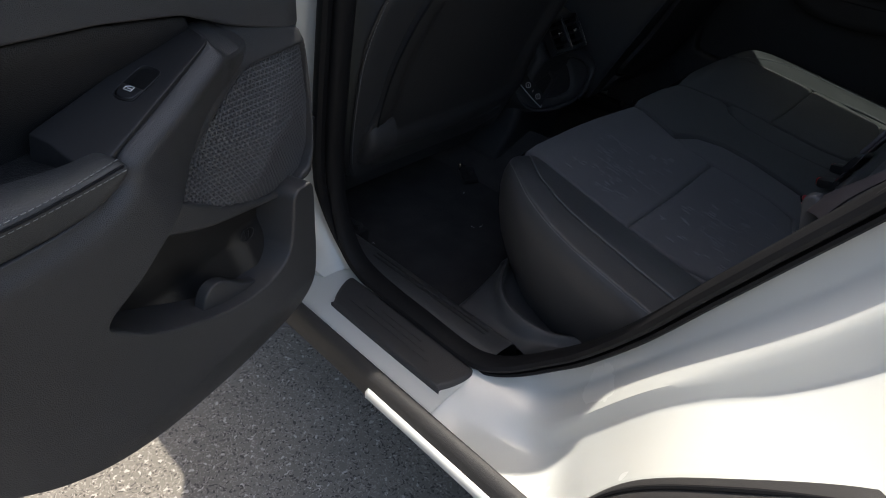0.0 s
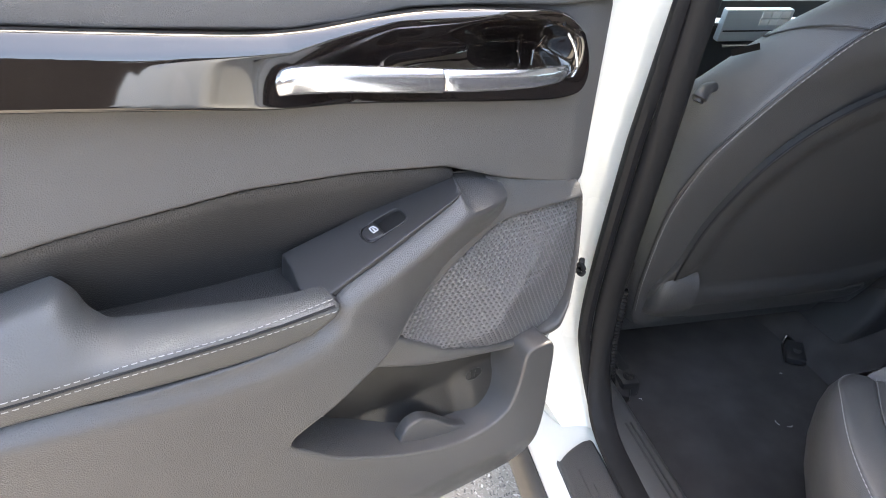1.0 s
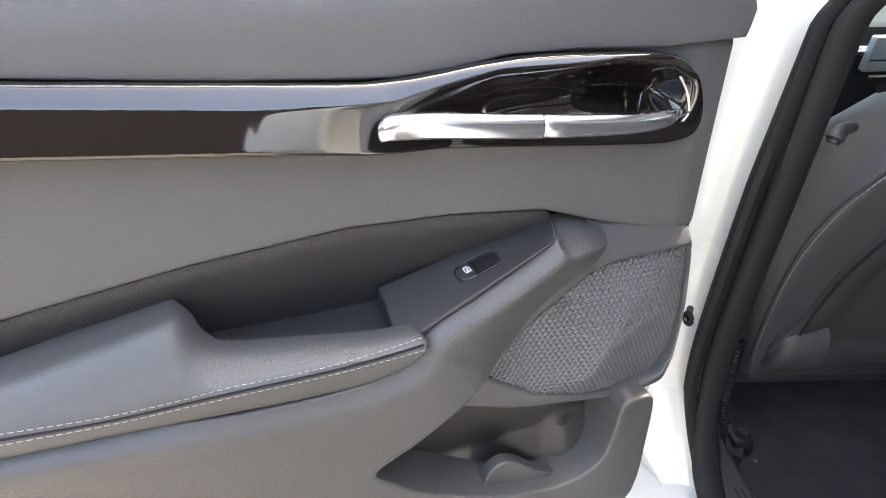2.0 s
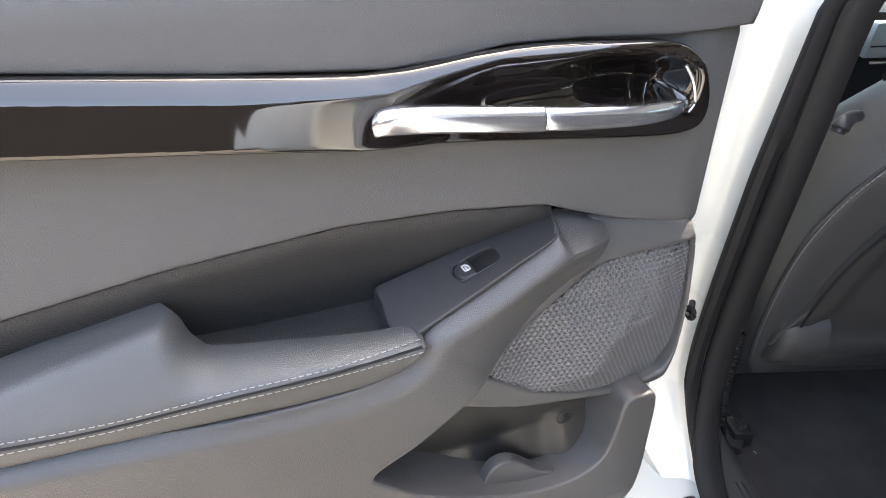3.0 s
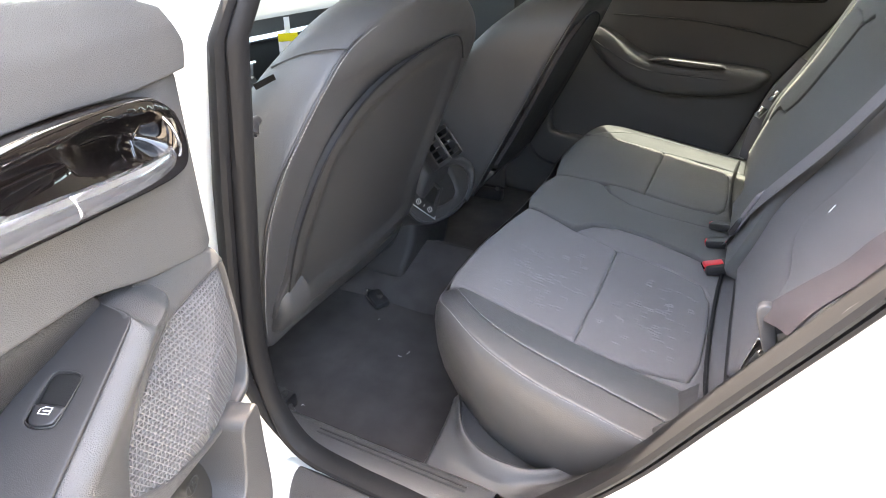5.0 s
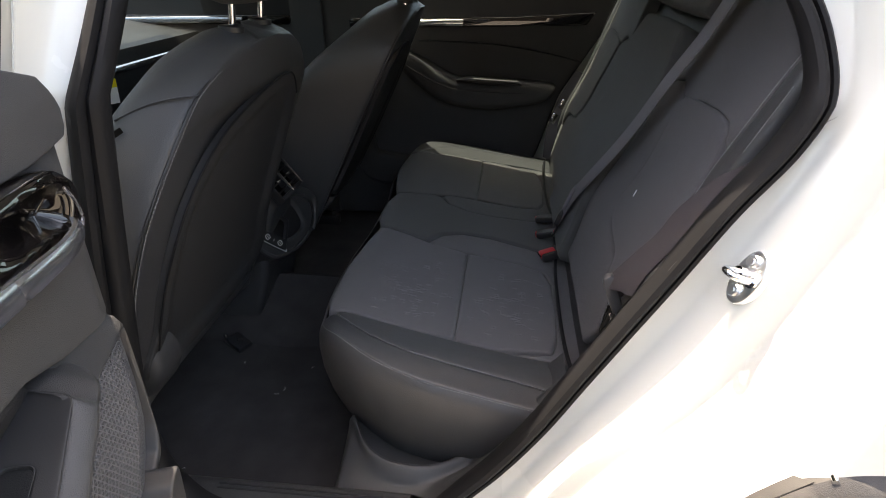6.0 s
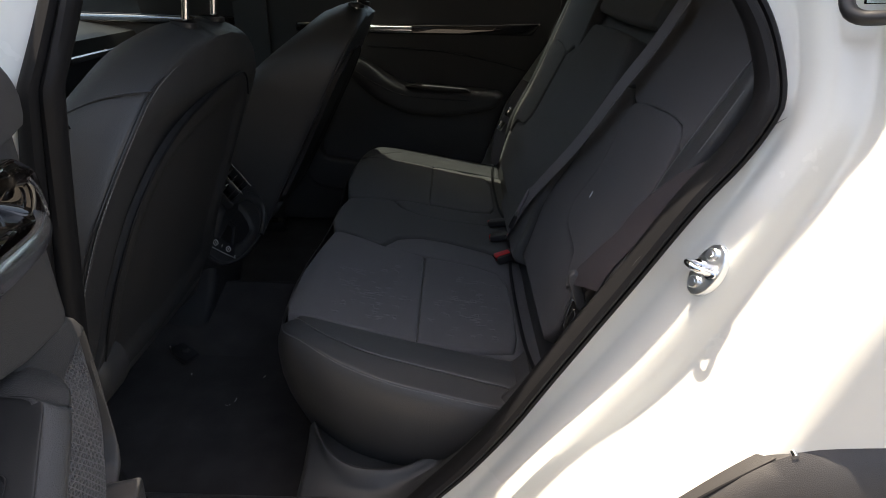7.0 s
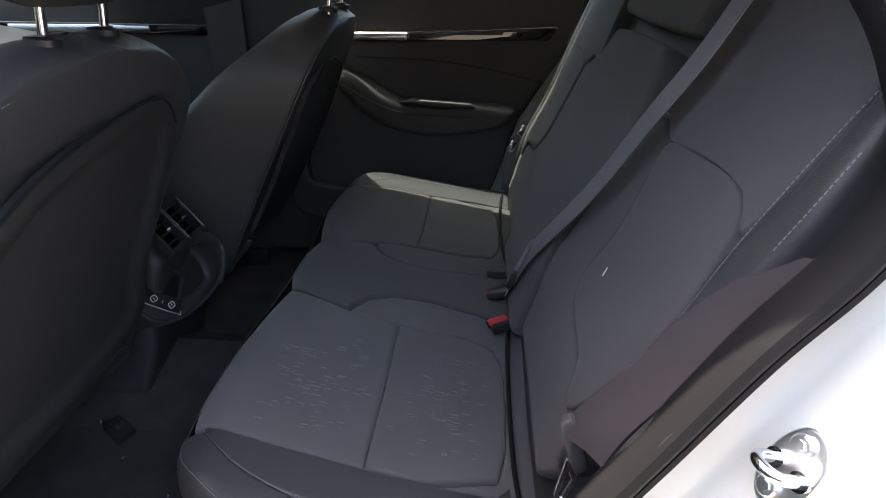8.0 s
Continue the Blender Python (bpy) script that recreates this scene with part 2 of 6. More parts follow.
def panel(outline, surf, spacing=0.008, thick=0.012, rnd=0.004, bulge=None, holes=(), rough_edge=1.0):
    """A moulded sheet: fills a 2D outline (less holes) with a fine net, rounds its rim by rnd, lifts it by bulge(a, b, d) and gives it sides.
    surf(a, b, h) tells the place in the world, h above the base."""
    from mathutils.geometry import delaunay_2d_cdt
    loops = [resample(outline, spacing, True)] + [resample(h, spacing, True) for h in holes]
    pts, edges = [], []
    for lp in loops:
        o = len(pts)
        pts += [tuple(p) for p in lp]
        edges += [(o + i, o + (i + 1) % len(lp)) for i in range(len(lp))]
    out = np.array(loops[0])
    lo, hi = out.min(0), out.max(0)
    ys = np.arange(lo[1], hi[1], spacing * 0.87)
    grid = np.array([(x + (0.5 * spacing if i % 2 else 0), y) for i, y in enumerate(ys) for x in np.arange(lo[0], hi[0], spacing)])

    def dist(q):
        return np.min([edge_distance(q, lp) for lp in loops], axis=0)

    keep = inside(grid, loops[0])
    for lp in loops[1:]:
        keep &= ~inside(grid, lp)
    grid = grid[keep]
    if len(grid):
        grid = grid[dist(grid) > max(spacing * 0.45, rnd + spacing * 0.35)]
    # rings close to the rim, to round it
    rings = []
    for lp in loops:
        a = np.array(lp)
        t = np.roll(a, -1, axis=0) - np.roll(a, 1, axis=0)
        t /= np.linalg.norm(t, axis=1)[:, None] + 1e-9
        nrm = np.stack([-t[:, 1], t[:, 0]], axis=1)
        area = 0.5 * float((a[:, 0] * np.roll(a[:, 1], -1) - np.roll(a[:, 0], -1) * a[:, 1]).sum())
        sign = (1 if area > 0 else -1) * (1 if lp is loops[0] else -1)
        for k in (0.12, 0.35, 0.65, 1.0):
            q = a + nrm * sign * rnd * k
            rings.append(q[dist(q) > rnd * k * 0.93])
    grid = np.concatenate([grid.reshape(-1, 2)] + rings)
    allp = [Vector(p) for p in pts] + [Vector(p) for p in grid]
    vs, _, fs, *_ = delaunay_2d_cdt(allp, edges, [], 0, 1e-6)
    q = np.array([(v.x, v.y) for v in vs])
    cen = np.array([q[list(f)].mean(0) for f in fs])
    ok = inside(cen, loops[0])
    for lp in loops[1:]:
        ok &= ~inside(cen, lp)
    d = dist(q)
    d[d < 1e-5] = 0
    verts = []
    for (a, b), e in zip(q, d):
        k = min(e / max(rnd, 1e-6), 1.0)
        h = rnd * (math.sqrt(max(0.0, 1 - (1 - k) ** 2)) - 1)
        if bulge:
            h += bulge(a, b, e)
        verts.append(surf(a, b, h))
    faces = [tuple(f) for f, g in zip(fs, ok) if g]
    count = {}
    for f in faces:
        for i in range(len(f)):
            a, b = f[i], f[(i + 1) % len(f)]
            count[(a, b)] = 1
    rim = [e for e in count if (e[1], e[0]) not in count]
    low = {}
    for a, b in rim:
        for k in (a, b):
            if k not in low:
                low[k] = len(verts)
                verts.append(surf(q[k][0], q[k][1], -rnd - thick))
        faces.append((b, a, low[a], low[b]))
    return verts, faces


def loft(rows, closed=False):
    """A skin over rows of as many places each; closed: each row is a loop."""
    verts = [p for r in rows for p in r]
    n = len(rows[0])
    faces = []
    for i in range(len(rows) - 1):
        for j in range(n if closed else n - 1):
            k = (j + 1) % n
            faces.append((i * n + j, i * n + k, (i + 1) * n + k, (i + 1) * n + j))
    return verts, faces


def slab(rows, offset):
    """A loft with a thickness: offset is a vector to its back."""
    v, f = loft(rows)
    o = Vector(offset)
    m, n, k = len(v), len(rows[0]), len(rows)
    back = [Vector(p) + o for p in v]
    faces = list(f) + [tuple(m + i for i in reversed(g)) for g in f]
    ring = [j for j in range(n)] + [i * n + n - 1 for i in range(1, k)] + [(k - 1) * n + j for j in range(n - 2, -1, -1)] + [i * n for i in range(k - 2, 0, -1)]
    for a, b in zip(ring, ring[1:] + ring[:1]):
        faces.append((b, a, a + m, b + m))
    return [Vector(p) for p in v] + back, faces


def tube(path, radius, sides=10, closed=False, squash=(1.0, 1.0), up=(0, 0, 1), taper=None):
    """A round bar along a path; squash: its half width and height as factors of radius."""
    p = [Vector(q) for q in path]
    rows = []
    n = len(p)
    for i in range(n):
        a, b = (p[(i - 1) % n], p[(i + 1) % n]) if closed else (p[max(i - 1, 0)], p[min(i + 1, n - 1)])
        t = (b - a).normalized()
        s = t.cross(Vector(up))
        s = s.normalized() if s.length > 1e-4 else Vector((1, 0, 0))
        w = s.cross(t).normalized()
        r = radius * (taper(i / (n - 1)) if taper else 1)
        rows.append([p[i] + s * (r * squash[0] * math.cos(2 * math.pi * k / sides)) + w * (r * squash[1] * math.sin(2 * math.pi * k / sides)) for k in range(sides)])
    if closed:
        rows.append(rows[0])
    v, f = loft(rows, True)
    if not closed:
        f.append(tuple(range(sides)))
        f.append(tuple(len(v) - sides + k for k in reversed(range(sides))))
    return v, f


def join(*meshes):
    v, f = [], []
    for a, b in meshes:
        o = len(v)
        v += list(a)
        f += [tuple(i + o for i in g) for g in b]
    return v, f


def stitches(path, length=0.0036, gap=0.0019, r=0.0006, up=(0, 0, 1)):
    """A row of short threads along a path."""
    p = resample(path, (length + gap) / 2)
    out = []
    for i in range(0, len(p) - 1, 2):
        a, b = Vector(p[i]), Vector(p[i + 1])
        b = a + (b - a) * (2 * length / (length + gap))
        out.append(tube([a, (a + b) / 2 + Vector(up) * r * 0.8, b], r, 5, up=up))
    return join(*out)


def box(lo, hi, bevel=0.004, seg=2):
    bm = bmesh.new()
    bmesh.ops.create_cube(bm, size=1)
    lo, hi = Vector(lo), Vector(hi)
    for v in bm.verts:
        v.co = Vector([(lo[i] + hi[i]) / 2 + v.co[i] * (hi[i] - lo[i]) for i in range(3)])
    if bevel:
        bmesh.ops.bevel(bm, geom=bm.edges[:] + bm.verts[:], offset=bevel, segments=seg, affect="EDGES", profile=0.5)
    return bm


def turned(bm, m):
    bmesh.ops.transform(bm, matrix=m, verts=bm.verts)
    return bm


def rod(a, b, r, sides=14, bevel=0.0):
    a, b = Vector(a), Vector(b)
    bm = bmesh.new()
    bmesh.ops.create_cone(bm, cap_ends=True, segments=sides, radius1=r, radius2=r, depth=(b - a).length)
    if bevel:
        bmesh.ops.bevel(bm, geom=[e for e in bm.edges if all(abs(abs(v.co.z) - (b - a).length / 2) < 1e-5 for v in e.verts)], offset=bevel, segments=2, affect="EDGES")
    return turned(bm, Matrix.Translation((a + b) / 2) @ (b - a).to_track_quat("Z", "Y").to_matrix().to_4x4())


# ---- ground ----
def ground_sheet():
    v, f = loft([[Vector((x, y, 0)) for x in (-400, -40, -4, 0, 4, 40, 400)] for y in (-400, -40, -4, 0, 4, 40, 400)])
    return tagged(part("ground", (v, f), ASPHALT), "grey asphalt yard with pale stone chips", "ground", kind="structure")


ground_sheet()


def horizon_blocker():
    """Far unseen ring round the yard, uneven in height, added to cut horizon light."""
    rnd = random.Random(4)
    rows = []
    for i in range(49):
        g = 2 * math.pi * i / 48
        h = 5.0 + 1.6 * math.sin(3 * g + 0.6) + rnd.uniform(-0.5, 0.5) if i < 48 else None
        rows.append((g, h))
    rows[48] = (2 * math.pi, rows[0][1])
    r0, r1 = 15.0, 15.3
    ring_rows = [[Vector((r * math.cos(g), r * math.sin(g), z)) for g, h in rows for z in (zz(h),)] for r, zz in ((r0, lambda h: 0.0), (r0, lambda h: h), (r1, lambda h: h), (r1, lambda h: 0.0))]
    return tagged(part("backdrop", loft(ring_rows), BLOCKER, smooth=False), "unseen dark brown ring added to block low sky light", "wall", kind="structure")


horizon_blocker()

# ---- car body ----
car = empty("car_body", (0, 0.9, 0), "white car body with its rear side opening exposed", "car body")


def side_y(z, y=0.105):
    """How far the side leans in above the waist."""
    return y + max(0.0, z - 1.16) * 0.55 + max(0.0, z - 1.38) * 1.1


APERTURE = [(-0.36, 1.33), (-0.382, 1.2), (-0.418, 0.98), (-0.45, 0.78), (-0.462, 0.66), (-0.45, 0.56), (-0.41, 0.487), (-0.34, 0.458), (-0.2, 0.452), (-0.08, 0.452),
            (-0.01, 0.475), (0.06, 0.532), (0.105, 0.588), (0.157, 0.668), (0.207, 0.76), (0.25, 0.838), (0.30, 0.928), (0.355, 1.03), (0.40, 1.10), (0.423, 1.16), (0.42, 1.215), (0.395, 1.275), (0.32, 1.37),
            (0.2, 1.43), (0.0, 1.46), (-0.2, 1.45), (-0.31, 1.41)]
ring = resample(curve(APERTURE, 8, True), 0.012, True)


SIGN = 1.0


def ring_line(out, y, p_in=0.0, p_y=None):
    """The opening's outline moved outwards by out, at depth y; along the centre pillar it is moved inwards by p_in, at depth p_y."""
    n = len(ring)
    pts = []
    for i, p in enumerate(ring):
        t = ring[(i + 2) % n] - ring[i - 2]
        t /= np.linalg.norm(t)
        f = min(1.0, max(0.0, (-0.33 - p[0]) / 0.09)) * min(1.0, max(0.0, (p[1] - 0.50) / 0.12)) if p_y is not None else 0.0
        off = out * (1 - f) - p_in * SIGN * f
        pts.append(Vector((p[0] + t[1] * off - 0.004 * f, 0, p[1] - t[0] * off)))
        k = min(1.0, max(0.0, (p[0] + 0.08) / 0.16))
        pts[-1].y = side_y(pts[-1].z, y * (1 - f) + (p_y or 0.0) * f) + 0.05 * k * k * (3 - 2 * k)
    return pts


SIGN = 1.0 if ring_line(0.05, 0)[len(ring) // 2].x > ring[len(ring) // 2][0] else -1.0


def around(out, y, p_in=0.0, p_y=None):
    return ring_line(out * SIGN, y, p_in, p_y)


def close(rows):
    return [r + [r[0]] for r in rows]


# rubber seal: a flat lip, a groove and a soft bulb
LIP = [(0.005, 0.118, -0.034, 0.100), (0.004, 0.100, -0.020, 0.086), (0.001, 0.096, -0.006, 0.079), (-0.003, 0.097, 0.002, 0.080), (-0.0045, 0.102, 0.005, 0.088), (-0.005, 0.116, 0.001, 0.099)]
BULB = [(-0.006, 0.118, -0.003, 0.102), (-0.0062, 0.100, 0.003, 0.100), (-0.009, 0.092, 0.009, 0.102), (-0.014, 0.089, 0.014, 0.109), (-0.020, 0.092, 0.0155, 0.119), (-0.024, 0.101, 0.014, 0.130), (-0.0245, 0.115, 0.008, 0.138), (-0.021, 0.128, -0.002, 0.142), (0.0, 0.14, -0.02, 0.144)]
part("door_seal", join(loft(close([around(*r) for r in LIP])), loft(close([around(*r) for r in BULB]))), RUBBER, car, "black rubber door seal")
part("opening_trim", loft(close([around(-0.018, 0.126, -0.004, 0.140), around(0.0, 0.138, -0.02, 0.15), around(0.05, 0.165, -0.05, 0.165)])), DARK, car, "charcoal plastic opening trim")


def quarter():
    """The white jamb and wing behind the opening: a flange, a step, a gutter and the broad end face."""
    c = [
        [(-0.08, 0.452), (0.0, 0.482), (0.06, 0.532), (0.157, 0.668), (0.25, 0.838), (0.30, 0.928), (0.38, 1.07), (0.423, 1.16), (0.42, 1.215), (0.395, 1.275), (0.32, 1.37), (0.2, 1.43)],
        [(-0.05, 0.425), (0.055, 0.44), (0.105, 0.495), (0.19, 0.64), (0.28, 0.77), (0.345, 0.88), (0.41, 1.03), (0.45, 1.13), (0.458, 1.21), (0.445, 1.30), (0.37, 1.40), (0.23, 1.47)],
        [(-0.04, 0.405), (0.07, 0.43), (0.13, 0.53), (0.207, 0.66), (0.295, 0.755), (0.365, 0.87), (0.428, 1.02), (0.468, 1.13), (0.478, 1.21), (0.468, 1.31), (0.39, 1.42), (0.24, 1.49)],
        [(-0.03, 0.395), (0.08, 0.418), (0.14, 0.52), (0.218, 0.652), (0.306, 0.748), (0.375, 0.865), (0.436, 1.018), (0.475, 1.13), (0.486, 1.21), (0.476, 1.31), (0.40, 1.43), (0.25, 1.50)],
        [(-0.02, 0.385), (0.09, 0.405), (0.15, 0.508), (0.228, 0.645), (0.316, 0.742), (0.385, 0.858), (0.444, 1.014), (0.482, 1.13), (0.493, 1.21), (0.484, 1.31), (0.41, 1.44), (0.26, 1.51)],
        [(0.09, 0.37), (0.155, 0.42), (0.195, 0.545), (0.242, 0.66), (0.32, 0.755), (0.405, 0.848), (0.450, 1.005), (0.487, 1.12), (0.498, 1.20), (0.490, 1.31), (0.42, 1.44), (0.27, 1.52)],
        [(0.10, 0.37), (0.17, 0.42), (0.205, 0.55), (0.258, 0.662), (0.34, 0.758), (0.42, 0.842), (0.461, 1.00), (0.498, 1.115), (0.51, 1.20), (0.502, 1.31), (0.43, 1.45), (0.275, 1.53)],
        [(0.30, 0.37), (0.32, 0.42), (0.34, 0.55), (0.40, 0.67), (0.50, 0.775), (0.70, 0.86), (0.75, 0.98), (0.80, 1.09), (0.85, 1.17), (0.85, 1.31), (0.75, 1.47), (0.5, 1.55)],
    ]
    ys = [0.168, 0.106, 0.099, 0.097, 0.092, -0.048, -0.062, -0.072]
    sill_y = [0.118, 0.095, 0.06, 0.04, 0.01, -0.016, -0.02, -0.02]
    sill_z = [0.468, 0.459, 0.453, 0.451, 0.447, 0.436, 0.42, 0.40]
    rows = []
    for k, (line, y) in enumerate(zip(c, ys)):
        pts = [(-0.07, sill_y[k], sill_z[k])] + [(p[0], side_y(p[1], y * w + sill_y[k] * (1 - w)), p[1] * w + (p[1] * 0.4 + sill_z[k] * 0.6) * (1 - w)) for p, w in zip(line[1:], (0.72,) + (1,) * 12)]
        rows.append([Vector(p) for p in curve(pts, 14)])
    # the flange turns from the side to the front between the seal and its outer fold
    turn = []
    for a, b in zip(rows[0], rows[1]):
        q = a.lerp(b, 0.62)
        q.y = a.y + (b.y - a.y) * 0.22
        turn.append(q)
    rows.insert(1, turn)
    # a shallow hollow before the outer edge of the broad face
    hollow = [a.lerp(b, 0.84) + Vector((0.007, 0, -0.004)) for a, b in zip(rows[5], rows[6])]
    rows.insert(6, hollow)
    # softened folds: two rows round each fold
    soft = [rows[0]]
    for a, b, d in zip(rows, rows[1:], rows[2:]):
        soft.append([q + (p - q) * min(0.3, 0.005 / max(1e-6, (p - q).length)) for p, q in zip(a, b)])
        soft.append([q + (p - q) * min(0.3, 0.005 / max(1e-6, (p - q).length)) for p, q in zip(d, b)])
    soft.append(rows[-1])
    # even out the pressing along its length
    for _ in range(30):
        soft = [[r[0]] + [(a + b * 2 + c) / 4 for a, b, c in zip(r, r[1:], r[2:])] + [r[-1]] for r in soft]
    return soft


part("quarter_panel", loft(quarter()), PAINT, car, "glossy white quarter panel and door jamb")


def pillar():
    """The white centre pillar in front of the opening."""
    line = [p for p in curve(APERTURE[:9], 8)]
    rows = []
    for dx, dz, dy in ((-0.010, 0.0, 0.004), (-0.014, -0.006, -0.001), (-0.036, -0.022, -0.012), (-0.05, -0.03, -0.03), (-0.056, -0.04, -0.07), (-0.06, -0.05, -0.16), (-0.3, -0.10, -0.165)):
        low = [min(1.0, max(0.0, (0.62 - p[1]) / 0.13)) for p in line]
        rows.append([Vector((p[0] + dx * (1 - k), side_y(p[1], 0.105 + dy * (1 - 0.75 * k)), p[1] + dz * k)) for p, k in zip(line, low)])
    return rows


part("centre_pillar", loft(pillar()), PAINT, car, "glossy white centre pillar")


def along(profile, x0, x1, n=24, fn=None):
    """A moulding along the car's side: a profile of (y, z) from x0 to x1."""
    prof = resample(curve(profile, 6), 0.004)
    return [[Vector((x0 + (x1 - x0) * i / n, p[0], p[1])) for p in prof] for i in range(n + 1)]


part("sill", loft(along([(0.118, 0.468), (0.09, 0.458), (0.03, 0.450), (-0.005, 0.446), (-0.016, 0.438), (-0.02, 0.42)], -0.80, -0.062)), PAINT, car, "glossy white door sill")
part("sill_cladding", loft(along([(-0.012, 0.425), (-0.014, 0.447), (-0.020, 0.451), (-0.030, 0.447), (-0.037, 0.436), (-0.041, 0.41), (-0.034, 0.388), (0.0, 0.366), (0.08, 0.345), (0.2, 0.32)], -0.85, 0.14)), CLAD, car, "grey plastic sill cladding")
part("accent_strip", join(loft(along([(-0.040, 0.424), (-0.043, 0.424), (-0.047, 0.421), (-0.049, 0.413), (-0.047, 0.405), (-0.039, 0.402)], -0.175, 0.16)),
                          tube([(-0.175, -0.041, 0.423), (-0.177, -0.044, 0.418), (-0.175, -0.047, 0.408)], 0.003, 8)), PAINT, car, "glossy white accent strip")


def arch():
    c5 = [(0.09, 0.30), (0.155, 0.42), (0.195, 0.545), (0.242, 0.66), (0.32, 0.757), (0.40, 0.835), (0.47, 0.858), (0.62, 0.868), (0.80, 0.862)]
    c6 = [(0.14, 0.30), (0.20, 0.42), (0.235, 0.535), (0.28, 0.64), (0.35, 0.725), (0.43, 0.79), (0.50, 0.81), (0.63, 0.82), (0.80, 0.815)]
    c7 = [(0.27, 0.30), (0.28, 0.42), (0.305, 0.51), (0.345, 0.59), (0.41, 0.66), (0.48, 0.71), (0.54, 0.735), (0.64, 0.75), (0.80, 0.745)]
    c8 = [(0.30, 0.30), (0.31, 0.42), (0.335, 0.50), (0.37, 0.575), (0.43, 0.64), (0.50, 0.69), (0.55, 0.71), (0.64, 0.725), (0.80, 0.72)]
    rows = []
    for line, y in ((c5, -0.045), (c5, -0.062), ([((1 - k) * p[0] + k * q[0], (1 - k) * p[1] + k * q[1]) for p, q in zip(c5, c6) for k in (0.25,)], -0.079), (c6, -0.096), (c7, -0.105), (c8, -0.10), (c8, 0.05)):
        rows.append([Vector((p[0], y, p[1])) for p in curve(line, 8)])
    return rows


part("arch_cladding", loft(arch()), CLAD, car, "dark grey plastic wheel arch cladding")
part("fastener", join(tube([(0.417, -0.056, 0.845), (0.416, -0.066, 0.844)], 0.0036, 12)), STEEL, car, "small metal fastener")
part("arch_gap", tube([Vector((p[0], -0.061, p[1] + 0.002)) for p in curve([(0.155, 0.42), (0.195, 0.545), (0.242, 0.66), (0.32, 0.757), (0.40, 0.835)], 8)], 0.0024, 6, taper=lambda s: 1.0 - 0.8 * max(0.0, s - 0.8) / 0.2), RUBBER, car, "black edge joint")

wheel = part("rear_wheel", loft([[Vector((0.70 + r * math.cos(k * math.pi / 32), y, 0.345 + r * math.sin(k * math.pi / 32))) for k in range(65)] for r, y in ((0.20, 0.02), (0.215, -0.02), (0.235, -0.04), (0.285, -0.045), (0.325, -0.03), (0.34, 0.0), (0.345, 0.06), (0.34, 0.15), (0.31, 0.18))]), RUBBER, car, "black tyre")
part("rim", join(loft([[Vector((0.70 + r * math.cos(k * math.pi / 32), y, 0.345 + r * math.sin(k * math.pi / 32))) for k in range(65)] for r, y in ((0.222, -0.035), (0.212, -0.032), (0.205, 0.02), (0.10, 0.05), (0.0, 0.05))]),
                 *[slab([[Vector((0.70 + r * math.cos(g) - w * math.sin(g), y, 0.345 + r * math.sin(g) + w * math.cos(g))) for w in (-hw, 0, hw)] for r, hw, y in ((0.03, 0.022, -0.012), (0.12, 0.016, -0.02), (0.208, 0.024, -0.03))], (0, 0.03, 0)) for g in [2 * math.pi * i / 5 + 0.3 for i in range(5)]]), CLAD, wheel, "dark grey alloy rim")

part("quarter_window_moulding", tube(curve([(0.452, 0.165, 1.315), (0.446, 0.138, 1.285), (0.450, 0.117, 1.258), (0.50, 0.10, 1.26), (0.70, 0.085, 1.275)], 6), 0.0075, 10), PLASTIC, car, "black window moulding")
part("quarter_window", slab([[Vector((0.47, 0.135, 1.268)), Vector((0.70, 0.105, 1.28))], [Vector((0.50, 0.23, 1.40)), Vector((0.66, 0.21, 1.40))]], (0, 0.004, 0)), GLASS, car, "dark quarter window glass")
# sill plate
plate = [(-0.385, 0.085), (-0.372, 0.05), (-0.352, 0.024), (-0.335, 0.020), (-0.1, 0.020), (-0.082, 0.026), (-0.066, 0.06), (-0.066, 0.09), (-0.1, 0.094), (-0.36, 0.094)]
sill_plate = part("sill_plate", panel(curve(plate, 5, True), lambda a, b, h: Vector((a, b, 0.463 + h)), 0.006, 0.012, 0.006), DARK, car, "black ribbed plastic sill plate")
for k in range(3):
    part("rib", tube([(-0.33 + 0.03 * k, 0.047 + 0.012 * k, 0.4635), (-0.13 - 0.02 * k, 0.047 + 0.012 * k, 0.4635)], 0.0016, 6), DARK, sill_plate)
# inner scuff trim along the sill, down to the carpet
part("scuff_trim", loft(along([(0.112, 0.462), (0.13, 0.476), (0.165, 0.474), (0.185, 0.466), (0.198, 0.44), (0.212, 0.38), (0.235, 0.332)], -0.85, -0.055)), HARD, car, "grey inner sill trim")
for y in (0.157, 0.166):
    part("scuff_line", tube([(-0.395, y, 0.4755), (-0.25, y, 0.4757), (-0.10, y, 0.4755)], 0.0018, 6), PLASTIC, car, "thin line on the inner sill trim")

# striker on the jamb
striker = empty("door_striker", (0.38, 0.13, 0.95), "bright zinc door striker bolted to the white jamb", "striker")


def jamb(a, b, h):
    """A place by the striker: a along the opening, b across it, h out of the jamb."""
    t = Vector((0.38, 0.06, 0.92)).normalized()
    nn = Vector((-0.86, -0.32, 0.38))
    nn = (nn - t * nn.dot(t)).normalized()
    return Vector((0.3755, 0.122, 0.961)) + t * a + nn.cross(t) * b + nn * (h + 0.008)


